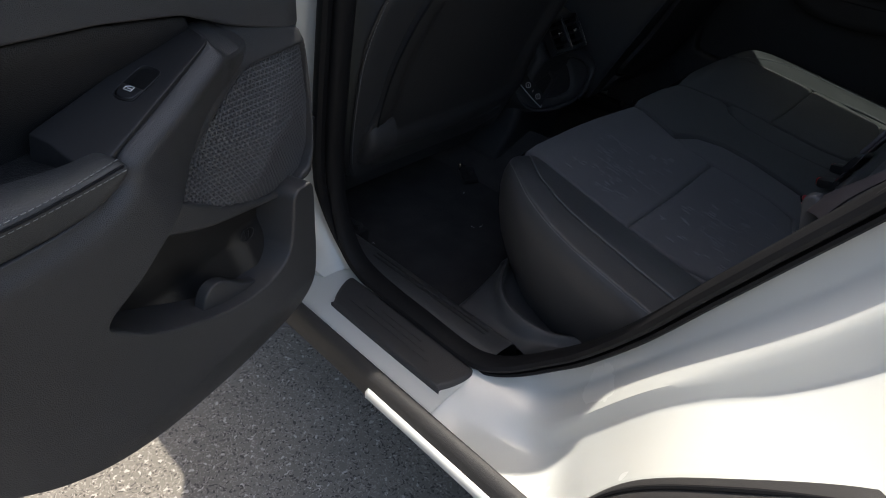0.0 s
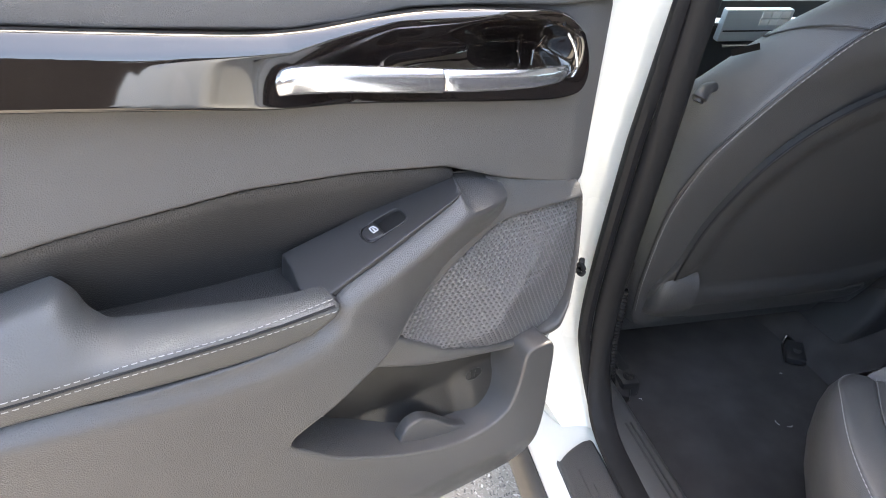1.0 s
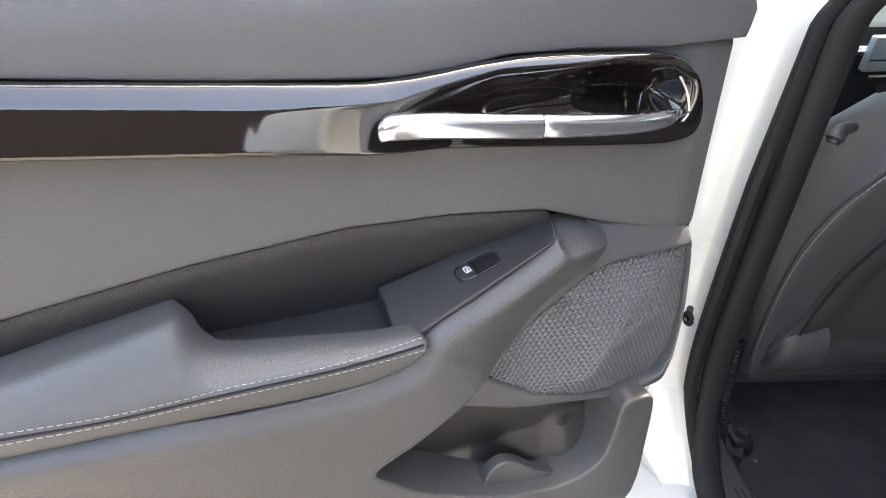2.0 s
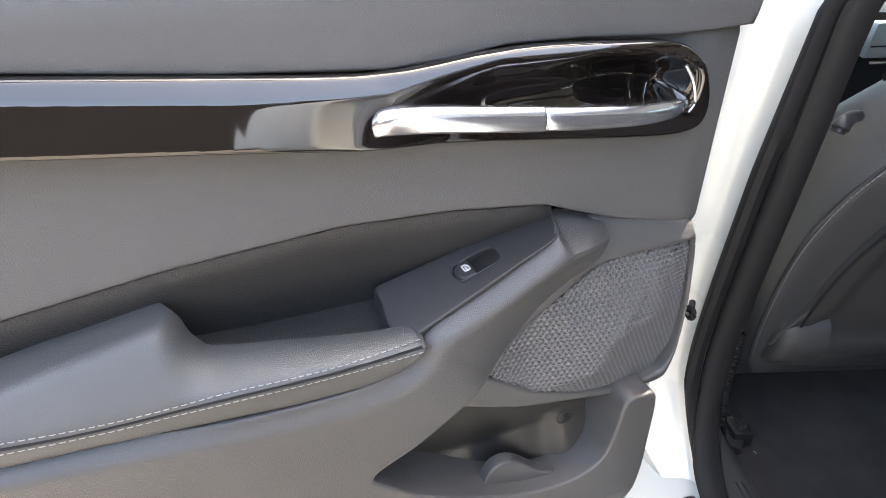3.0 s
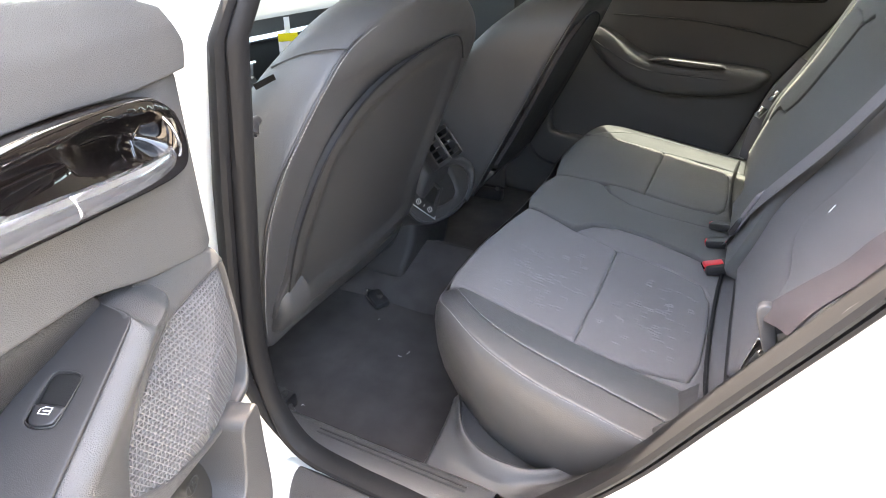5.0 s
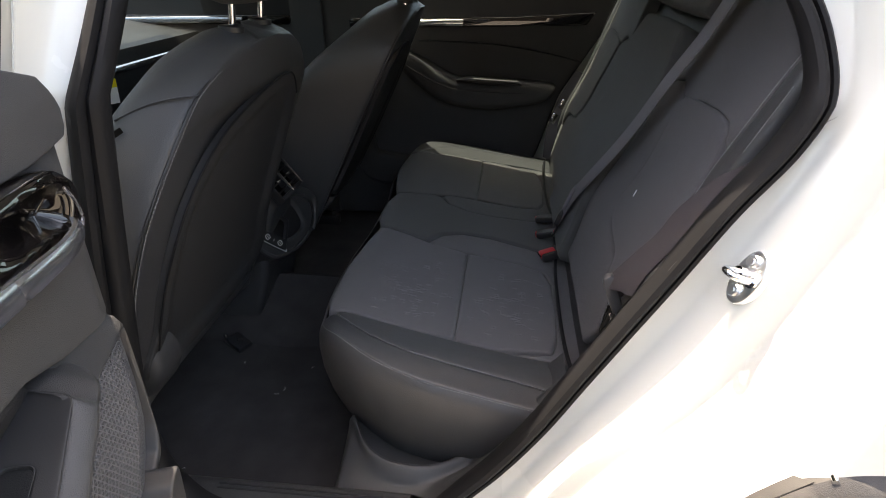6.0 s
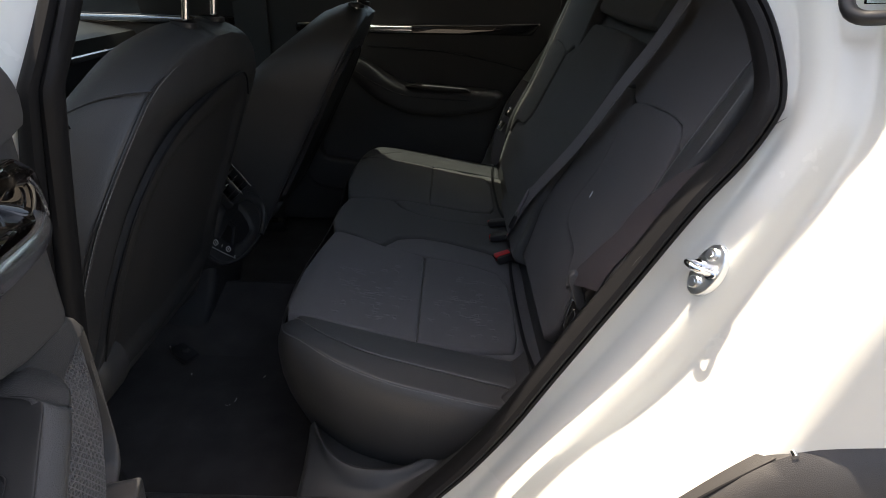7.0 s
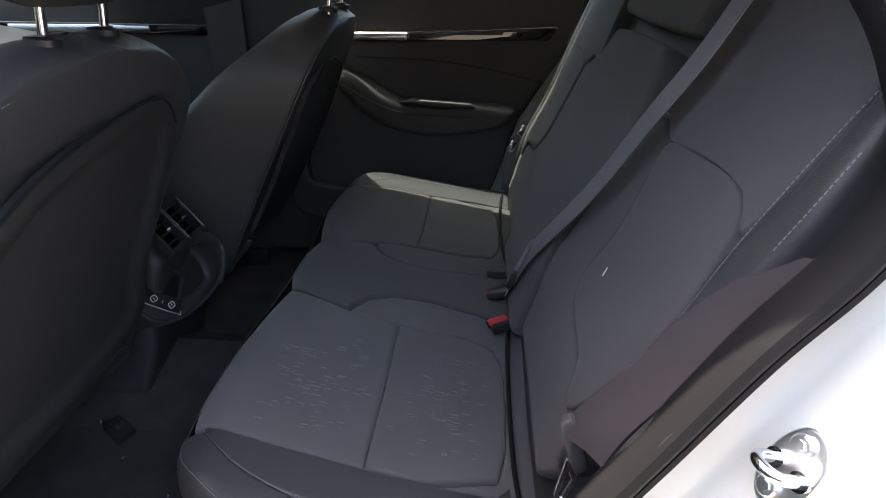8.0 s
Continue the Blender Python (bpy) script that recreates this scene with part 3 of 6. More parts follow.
oval = [(0.035 * math.cos(k * math.pi / 12), 0.020 * math.copysign(abs(math.sin(k * math.pi / 12)) ** 0.85, math.sin(k * math.pi / 12))) for k in range(24)]
part("plate", panel(oval, jamb, 0.004, 0.022, 0.002), ZINC, striker)
for k in (-1, 1):
    part("bolt", join(tube([jamb(0.020 * k, 0.003, -0.002), jamb(0.020 * k, 0.003, 0.003), jamb(0.020 * k, 0.003, 0.0045)], 0.0085, 16, taper=lambda s: 1.0 if s < 0.7 else 0.8), tube([jamb(0.020 * k, 0.003, 0.0045), jamb(0.020 * k, 0.003, 0.006)], 0.004, 6)), ZINC, striker)
# a flat U of round bar: two legs side by side across the plate, joined at their outer end
for b0 in (-0.011, 0.011):
    part("foot", tube([jamb(0.0, b0, -0.002), jamb(0.0, b0, 0.004)], 0.0075, 14), STEEL, striker)
part("loop", tube(curve([jamb(0.0, -0.011, 0.0), jamb(0.0, -0.011, 0.018), jamb(0.0, -0.008, 0.026), jamb(0.0, 0.0, 0.029), jamb(0.0, 0.008, 0.026), jamb(0.0, 0.011, 0.018), jamb(0.0, 0.011, 0.0)], 5), 0.0047, 12), STEEL, striker)

check = empty("door_check", (-0.40, 0.03, 0.80), "small black door check roller on the white pillar", "door check")
part("stalk", rod((-0.412, 0.034, 0.805), (-0.392, 0.024, 0.805), 0.0045, 12, 0.001), PLASTIC, check)
part("roller", tube([(-0.388 + 0.0062 * math.cos(k * math.pi / 8), 0.022 + 0.002 * math.cos(k * math.pi / 8), 0.805 + 0.0075 * math.sin(k * math.pi / 8)) for k in range(16)], 0.0032, 8, True), RUBBER, check)
part("pin", rod((-0.390, 0.026, 0.805), (-0.386, 0.018, 0.805), 0.0028, 10), STEEL, check)

# roof, far side and cabin shell
# roof out of view; its near and front edges are bent to place shadows
part("roof", slab([[Vector((x, y, 1.50 + 0.07 * (1 - ((y - 0.9) / 0.72) ** 2))) for y in np.linspace(np.interp(x, (-0.4, -0.2, -0.12, -0.08, 0, 0.1, 0.2, 0.26, 0.384, 0.5), (0.22, 0.23, 0.31, 0.345, 0.34, 0.322, 0.283, 0.245, 0.172, 0.15)), 1.597, 14)] for x in (-1.22, -0.5, -0.3, -0.2, -0.15, -0.12, -0.10, -0.08, -0.04, 0, 0.05, 0.1, 0.15, 0.2, 0.255, 0.30, 0.35, 0.395, 0.5, 0.8, 1.2)], (0, 0, 0.03)), PAINT, car, "unseen white roof, its edges shaped to cast shadows")
part("roof_lining", loft([[Vector((x, y, 1.485 + 0.07 * (1 - ((y - 0.9) / 0.72) ** 2))) for y in np.linspace(0.36, 1.587, 14)] for x in (-1.22, -0.5, 0, 0.5, 1.2)]), CARD, car, "pale roof lining")
part("far_side", slab([[Vector((x, 1.68, 0.18)), Vector((x, 1.72, 0.34)), Vector((x, 1.78, 0.7)), Vector((x, 1.74, 1.06))] for x in (-2.0, -1, 0, 1.5)], (0, 0.04, 0)), PAINT, car, "white far side of the body")
part("tail", slab([[Vector((0.95, y, 0.3)), Vector((0.95, y, 0.9)), Vector((0.85, y, 1.25)), Vector((0.7, y, 1.5))] for y in (0.05, 0.9, 1.75)], (0.03, 0, 0)), DARK, car, "dark rear end of the cabin")
part("floor_pan", slab([[Vector((x, y, 0.30)) for y in (0.1, 0.9, 1.7)] for x in (-2.0, -1.0, 0, 0.95)], (0, 0, -0.05)), CLAD, car, "floor pan")
# the front far pillar is widened to block sun on floor and cushion
for x0, x1 in ((0.42, 0.62), (-1.06, -0.62)):
    part("far_pillar", slab([[Vector((x0 + 0.05 * (z - 1.05), 1.70 - 0.36 * (z - 1.05), z)), Vector((x1 + 0.05 * (z - 1.05), 1.70 - 0.36 * (z - 1.05), z))] for z in (1.04, 1.2, 1.35, 1.52)], (0, 0.05, 0)), DARK, car, "dark pillar lining")


part("front_side", slab([[Vector((x, y, z)) for y, z in ((0.06, 0.22), (-0.02, 0.45), (-0.05, 0.8), (-0.04, 1.0), (0.0, 1.16), (0.03, 1.2))] for x in (-2.2, -1.4, -0.8, -0.52)], (0, 0.05, 0)), PAINT, car, "white front door skin")
part("front_lining", slab([[Vector((x, y, z)) for y, z in ((0.17, 0.34), (0.13, 0.8), (0.14, 1.19))] for x in (-1.8, -1.1, -0.56)], (0, 0.02, 0)), DARK, car, "charcoal front door lining")
part("front_window", slab([[Vector((x, 0.05, 1.19)), Vector((x, 0.16, 1.36)), Vector((x, 0.27, 1.51))] for x in (-1.5, -1.0, -0.5)], (0, 0.004, 0)), TINT, car, "tinted front door window")
part("windscreen", slab([[Vector((-1.95, y, 1.08)), Vector((-1.6, y, 1.30)), Vector((-1.2, y, 1.50))] for y in (0.2, 0.9, 1.6)], (0.004, 0, 0)), TINT, car, "tinted windscreen")
part("far_window", slab([[Vector((x, 1.75, 1.05)), Vector((x, 1.70, 1.22)), Vector((x, 1.60, 1.51))] for x in (-1.5, -0.7, 0.1, 0.9)], (0, 0.004, 0)), TINT, car, "tinted far side window")


def carpet_z(x, y):
    z = 0.332
    z += 0.13 * max(0.0, 1 - abs(y - 0.92) / 0.18) ** 0.6 if abs(y - 0.92) < 0.18 else 0
    z += 0.004 * noise.noise(Vector((x * 9, y * 9, 0)))
    return z


part("carpet", loft([[Vector((x, y, carpet_z(x, y))) for y in np.linspace(0.2, 1.72, 60)] for x in np.linspace(-1.3, 0.1, 50)]), CARPET, car, "black carpet with dust and lint")

# ---- rear door, standing open ----
DH, DU, DN = Vector((-0.34, 0, 0)), Vector((0.32, -0.947, 0)).normalized(), Vector((0.947, 0.32, 0)).normalized()


def D(u, n, z):
    """A place on the door: u from its hinge edge, n towards the cabin side, z up."""
    return DH + DU * u + DN * n + Vector((0, 0, z))


door = empty("rear_door", D(0, 0, 0.5), "open rear car door with grey trim, armrest and speaker", "car door")


def on_door(base):
    return lambda a, b, h: D(a, (base(a, b) if callable(base) else base) + h, b)


shell = [(-0.05, 1.24), (-0.055, 0.95), (-0.05, 0.72), (-0.02, 0.53), (0.06, 0.495), (0.2, 0.485), (0.36, 0.525), (0.50, 0.605), (0.60, 0.70), (0.68, 0.80), (0.73, 0.93), (0.79, 1.06), (0.81, 1.16), (0.79, 1.25)]
part("shell", panel(shell, on_door(-0.075), 0.02, 0.09, 0.02), PAINT, door, "glossy white painted door shell")
# upper soft roll
up = [(0.012, 1.155), (0.006, 1.18), (0.028, 1.212), (0.08, 1.226), (0.3, 1.238), (0.6, 1.25), (0.77, 1.255), (0.775, 1.2), (0.765, 1.185), (0.573, 1.1655), (0.46, 1.1545), (0.345, 1.1470), (0.30, 1.1500), (0.25, 1.157), (0.19, 1.157), (0.10, 1.1525)]
part("upper_trim", panel(up, on_door(lambda a, b: 0.010 - 0.25 * max(0.0, b - 1.195) - 0.003 * max(0, 0.06 - a) / 0.06), 0.008, 0.09, 0.0025), SOFT, door, "grey grained soft upper trim")
ins = [(0.013, 1.155), (0.10, 1.158), (0.19, 1.166), (0.25, 1.165), (0.30, 1.156), (0.345, 1.153), (0.46, 1.160), (0.573, 1.171), (0.765, 1.19), (0.75, 1.10), (0.73, 1.00), (0.70, 0.99), (0.636, 0.999), (0.52, 1.016), (0.391, 1.027), (0.294, 1.024), (0.206, 1.014), (0.14, 0.99), (0.023, 0.96), (0.019, 1.048)]
part("insert", panel(ins, on_door(lambda a, b: 0.004 - 0.012 * max(0, 0.05 - a) / 0.05), 0.008, 0.075, 0.004, holes=[[(0.066, 1.082), (0.065, 1.095), (0.075, 1.119), (0.091, 1.139), (0.111, 1.147), (0.17, 1.152), (0.23, 1.154), (0.277, 1.151), (0.312, 1.146), (0.34, 1.143), (0.38, 1.143), (0.46, 1.150), (0.46, 1.112), (0.386, 1.104), (0.252, 1.09), (0.116, 1.075), (0.075, 1.076)]]), SOFT, door, "grey grained door insert")
# dark leather recess behind the armrest
rec = [(0.72, 0.93), (0.73, 1.0), (0.70, 0.988), (0.636, 0.997), (0.52, 1.014), (0.391, 1.025), (0.294, 1.022), (0.206, 1.012), (0.194, 1.0095), (0.185, 0.97), (0.33, 0.86), (0.45, 0.83), (0.6, 0.85)]
part("recess", panel(rec, on_door(lambda a, b: -0.004 - 0.5 * max(0.0, np.interp(a, (0.2, 0.29, 0.39, 0.52, 0.64, 0.73), (1.0, 1.012, 1.016, 1.004, 0.987, 0.98)) - b)), 0.008, 0.03, 0.003), RECESS, door, "charcoal grained recess behind the armrest")


# the moulding's inner edge: round the switch plate, then under the armrest
MOULD = curve([(0.1912, 0.9998), (0.1983, 0.9989), (0.2055, 0.9975), (0.2149, 0.9891), (0.2505, 0.9695), (0.2827, 0.9527), (0.3316, 0.9298), (0.346, 0.906), (0.375, 0.8935), (0.4362, 0.8885), (0.509, 0.8925), (0.5879, 0.8991), (0.72, 0.910)], 6)
CROWN = [(0.1907, 0.999), (0.1639, 0.9960), (0.1384, 0.9877)]


def to_line(q, line):
    """The distance from a place to an open line, in the plane."""
    p = np.array(line)
    a, v = p[:-1], p[1:] - p[:-1]
    w = np.array(q) - a
    t = np.clip((w * v).sum(1) / ((v * v).sum(1) + 1e-12), 0, 1)
    return float(np.sqrt(((w - t[:, None] * v) ** 2).sum(1)).min())


def low_base(a, b):
    """A lit crest beside the switch plate and the armrest, a rolled edge, then the steep outer face; its upper end rolls back to the insert."""
    d = to_line((a, b), MOULD)
    long = ease((a - 0.31) / 0.09)
    axis = (a - 0.19) * 0.78 - (b - 0.97) * 0.62
    rise, wide, fall = 1.5, 0.0115, 0.70 - 0.53 * max(long, ease((axis - 0.02) / 0.17))
    k = d - wide
    w = 0.5 * (k + math.sqrt(k * k + 0.00003))
    n = 0.0345 + rise * d - (rise + fall) * w
    # the lower trim is a gently bowed upright face
    flat = 0.032 + 0.012 * ease((b - 0.68) / 0.20) - 0.034 * max(0.0, (0.61 - b) / 0.09) ** 1.5 - 0.02 * max(0.0, a - 0.5) / 0.2
    go = ease((axis - 0.09) / 0.14)
    go = max(go, ease((0.82 - b) / 0.03))
    n += (0.5 * (n + flat + math.sqrt((n - flat) ** 2 + 0.00008)) - n) * go
    top = -0.012 + 3.4 * to_line((a, b), CROWN)
    if top < n + 0.06:
        n = 0.5 * (n + top - math.sqrt((n - top) ** 2 + 0.00016))
    return n


low = [(0.1912, 1.0000), (0.1983, 0.9991), (0.2055, 0.9977), (0.2149, 0.9891), (0.2505, 0.9695), (0.2827, 0.9527), (0.325, 0.933), (0.340, 0.918), (0.359, 0.901), (0.411, 0.893), (0.504, 0.894), (0.623, 0.903), (0.70, 0.915), (0.715, 0.91), (0.70, 0.87), (0.655, 0.79), (0.60, 0.73), (0.521, 0.661), (0.462, 0.613), (0.35, 0.555), (0.2, 0.521),
       (0.10, 0.545), (0.066, 0.61), (0.059, 0.69), (0.064, 0.765), (0.085, 0.775), (0.106, 0.768), (0.110, 0.725), (0.123, 0.681), (0.167, 0.662), (0.242, 0.672), (0.335, 0.716), (0.375, 0.752), (0.392, 0.776), (0.35, 0.803), (0.314, 0.828), (0.2688, 0.8552), (0.1985, 0.9144), (0.1674, 0.9393), (0.1471, 0.9568), (0.141, 0.972), (0.1384, 0.9877), (0.1639, 0.9962)]
part("lower_trim", panel(curve(low, 4, True), lambda a, b, h: D(a, low_base(a, b) + (h if h > -0.05 else -0.007 if b > 0.925 and a < 0.345 else -0.09), b), 0.0038, 0.09, 0.0035), HARD, door, "grey hard plastic lower trim with a moulded pull strap")
# the pocket's shade is put into the liner's colour
part("pocket_liner", panel([(0.06, 0.60), (0.06, 0.80), (0.33, 0.86), (0.43, 0.80), (0.43, 0.70), (0.28, 0.58)], on_door(lambda a, b: -0.030 + 0.035 * max(0.0, (0.70 - b)) / 0.08 + 0.010 * ease((0.175 - a) / 0.03) * ease((0.718 - b) / 0.02)), 0.006, 0.004, 0.003), LINER_SHADE, door, "plastic pocket liner darkened for its shade")
part("bottle_divider", panel(curve([(0.268, 0.62), (0.269, 0.662), (0.266, 0.682), (0.256, 0.700), (0.240, 0.705), (0.222, 0.697), (0.190, 0.670), (0.150, 0.655), (0.118, 0.652), (0.10, 0.60), (0.20, 0.59)], 4, True), on_door(0.014), 0.005, 0.012, 0.003), HARD, door, "grey pocket divider")
for a, b, r in ((0.1445, 0.7105, 0.0125),):
    ringed = [D(a + r * math.cos(k * math.pi / 12), -0.0185, b + 0.75 * r * math.sin(k * math.pi / 12)) for k in range(24)]
    cup = [D(a + p * r, -0.0185, b + q * r) for p, q in ((0.45, 0.4), (0.35, -0.45), (-0.1, -0.45), (-0.2, 0.4))]
    part("emblem", join(tube(ringed, 0.0007, 6, True), tube(cup, 0.0006, 5, True), tube([D(a - 0.6 * r, -0.0185, b - 0.2 * r), D(a + 0.1 * r, -0.0185, b + 0.1 * r)], 0.0006, 5)), PLASTIC, door, "small moulded ring mark")

# armrest pad
arm = [(0.72, 0.948), (0.6403, 0.9620), (0.5839, 0.9720), (0.548, 0.9790), (0.5368, 0.9805), (0.5296, 0.9785), (0.524, 0.9710), (0.5196, 0.9600), (0.5136, 0.9521), (0.5007, 0.9442), (0.451, 0.9398), (0.3806, 0.9345), (0.347, 0.9340), (0.3385, 0.930), (0.3345, 0.921), (0.3478, 0.9055), (0.382, 0.892), (0.4362, 0.8895), (0.509, 0.8944), (0.5879, 0.9001), (0.70, 0.909), (0.73, 0.935)]


def arm_base(a, b):
    """The pad's top runs back to the recess, its front rolls under."""
    k = b - 0.9265
    slope = 1.7 - 1.1 * ease((a - 0.495) / 0.045)
    return 0.055 - slope * 0.5 * (k + math.sqrt(k * k + (0.007 / slope) ** 2)) - 0.30 * max(0.0, -k)


part("grip_floor", slab([[D(a, n, z - 0.02 * max(0.0, n)) for n in (0.030, 0.0, -0.03, -0.06)] for a, z in ((0.335, 0.917), (0.37, 0.914), (0.42, 0.914), (0.47, 0.917), (0.525, 0.922))], (0, 0, -0.006)), RECESS, door, "charcoal floor of the grab well")
armrest = part("armrest", panel(curve(arm, 4, True), lambda a, b, h: D(a, arm_base(a, b) + (h if h > -0.012 else -0.018 - 0.03 * ease((a - 0.525) / 0.02)), b), 0.0042, 0.06, 0.009), ARM, door, "padded dark leather armrest")
seam = [(0.341, 0.9275), (0.419, 0.9235), (0.503, 0.9240), (0.58, 0.9235), (0.6475, 0.9275), (0.72, 0.933)]
for dz in (0.0045, -0.0035):
    part("stitching", stitches([D(p[0], arm_base(p[0], p[1] + dz) + 0.0006, p[1] + dz) for p in curve(seam, 10)], 0.0040, 0.0022, 0.00042, up=DN), THREAD, armrest, "pale double stitching")
part("seam_groove", tube([D(p[0], arm_base(p[0], p[1]) - 0.0002, p[1]) for p in curve(seam, 10)], 0.0013, 6), RUBBER, armrest)

# window switch plate: a twisted shelf that faces up, between the recess and the pull strap
SHELF = [np.array(p) for p in ((0.1907, -0.020, 0.9985), (0.3626, -0.030, 0.9444), (0.2050, 0.0330, 0.9978), (0.3376, 0.0375, 0.9315))]
SHELF_L, SHELF_W = 0.180, 0.056


def on_shelf(a, b, h):
    """a along the plate from its tip, b across it from the recess, h above it."""
    s, w = a / SHELF_L, b / SHELF_W
    p = (SHELF[0] * (1 - s) + SHELF[1] * s) * (1 - w) + (SHELF[2] * (1 - s) + SHELF[3] * s) * w
    return D(p[0], p[1] + 0.37 * h, p[2] + 0.93 * h)


def shelf_line(points):
    return [(p[0] * SHELF_L, p[1] * SHELF_W) for p in points]


plate_line = shelf_line([(0.0, 0.0), (0.5, 0.0), (1.0, 0.0), (1.03, 0.3), (1.10, 0.66), (1.10, 0.98), (0.5, 0.985), (0.06, 0.985), (0.02, 0.97), (-0.008, 0.90), (-0.018, 0.70), (-0.02, 0.5), (-0.012, 0.2)])
plate_hole = curve(shelf_line([(0.632, 0.47), (0.622, 0.63), (0.595, 0.665), (0.50, 0.672), (0.40, 0.678), (0.37, 0.65), (0.357, 0.56), (0.362, 0.36), (0.385, 0.285), (0.43, 0.28), (0.57, 0.305), (0.61, 0.335)]), 3, True)
switch_plate = part("switch_plate", panel(resample(plate_line, 0.004, True), on_shelf, 0.004, 0.030, 0.0022, holes=[plate_hole]), MATT, door, "matt black window switch plate")
# floor blacker than the plate: the well's shade is in its colour
part("switch_well", panel(plate_hole, lambda a, b, h: on_shelf(a, b, h - 0.011 + 0.3 * min(0.03, max(0.0, 0.093 - a))), 0.003, 0.002, 0.0005), LINER_SHADE, switch_plate, "finger well darkened for its shade")
part("switch_rim", tube([on_shelf(p[0], p[1], 0.0002) for p in plate_hole], 0.0006, 6, True), PLASTIC, switch_plate, "fine edge of the finger well")
button = curve(shelf_line([(0.624, 0.48), (0.612, 0.62), (0.59, 0.645), (0.515, 0.652), (0.508, 0.32), (0.56, 0.33), (0.605, 0.36)]), 3, True)
part("window_switch", panel(button, lambda a, b, h: on_shelf(a, b, h + 0.0012 + 0.10 * max(0.0, 0.106 - a) - 1.2 * max(0.0, 0.0965 - a)), 0.0025, 0.012, 0.0014), PLASTIC, switch_plate, "black window switch button")


def sw_mark(s, w):
    return on_shelf(s * SHELF_L, w * SHELF_W, 0.0026)


mk = [sw_mark(*p) for p in ((0.577, 0.42), (0.577, 0.545), (0.545, 0.545), (0.545, 0.47), (0.556, 0.42))]
part("mark", join(tube(mk, 0.0005, 4, True), tube([sw_mark(0.562, 0.46), sw_mark(0.562, 0.545)], 0.0007, 4)), MARK, switch_plate, "white window symbol")

# speaker: frame and a pressed lattice over a dark backing
frame_out = [(0.152, 0.993), (0.1094, 0.986), (0.0386, 0.969), (0.033, 0.962), (0.0265, 0.93), (0.0185, 0.8672), (0.0205, 0.8107), (0.0270, 0.7791), (0.0395, 0.7586), (0.102, 0.7573), (0.1623, 0.7678), (0.225, 0.7807), (0.2718, 0.7981), (0.322, 0.8215), (0.290, 0.845), (0.225, 0.903), (0.185, 0.937), (0.165, 0.955), (0.158, 0.975)]
mesh_out = [(0.0344, 0.9475), (0.0812, 0.9468), (0.1326, 0.9456), (0.152, 0.9390), (0.1700, 0.9270), (0.2010, 0.9038), (0.2670, 0.8505), (0.2700, 0.8421), (0.2096, 0.8011), (0.1447, 0.7769), (0.1022, 0.7686), (0.0627, 0.7667), (0.0395, 0.774), (0.0251, 0.8009), (0.0225, 0.867), (0.0297, 0.9286)]
# folds of the grille: (u, z) and how far each stands out
FOLDS = [(0.02, 0.96, 0.0022), (0.09, 0.96, 0.0065), (0.19, 0.96, 0.0109), (0.1947, 0.8953, 0.0123), (0.127, 0.8546, 0.0283), (0.1434, 0.8125, 0.0240), (0.0667, 0.9164, 0.0150), (0.0775, 0.8839, 0.0150), (0.0554, 0.8702, 0.0123), (0.2203, 0.8731, 0.0080),
         (0.29, 0.86, 0.0109), (0.215, 0.795, 0.0109), (0.145, 0.765, 0.0051), (0.06, 0.755, -0.0036), (0.01, 0.79, -0.0065), (0.008, 0.87, -0.0021), (0.1100, 0.8700, 0.0185)]
from mathutils.geometry import delaunay_2d_cdt as fold_net
_fold_tris = [tuple(f) for f in fold_net([Vector(p[:2]) for p in FOLDS], [(6, 4), (4, 5), (3, 4), (8, 5), (7, 16)], [], 0, 1e-6)[2]]


def grille_base(a, b):
    """Broad flat facets folded across the grille."""
    for t in _fold_tris:
        p, q, r = (FOLDS[i] for i in t)
        den = (q[1] - r[1]) * (p[0] - r[0]) + (r[0] - q[0]) * (p[1] - r[1])
        i = ((q[1] - r[1]) * (a - r[0]) + (r[0] - q[0]) * (b - r[1])) / den
        j = ((r[1] - p[1]) * (a - r[0]) + (p[0] - r[0]) * (b - r[1])) / den
        if min(i, j, 1 - i - j) > -1e-6:
            return i * p[2] + j * q[2] + (1 - i - j) * r[2]
    return 0.006


def frame_base(a, b):
    """The surround: a wedge above the grille that leans back to the insert."""
    return 0.013 - 0.30 * max(0.0, 0.03 - a) - 0.42 * max(0.0, b - 0.952) - 0.08 * max(0.0, 0.80 - b)


speaker = part("speaker_frame", panel(curve(frame_out, 3, True), on_door(frame_base), 0.006, 0.08, 0.005, holes=[mesh_out]), HARD, door, "grey speaker surround")


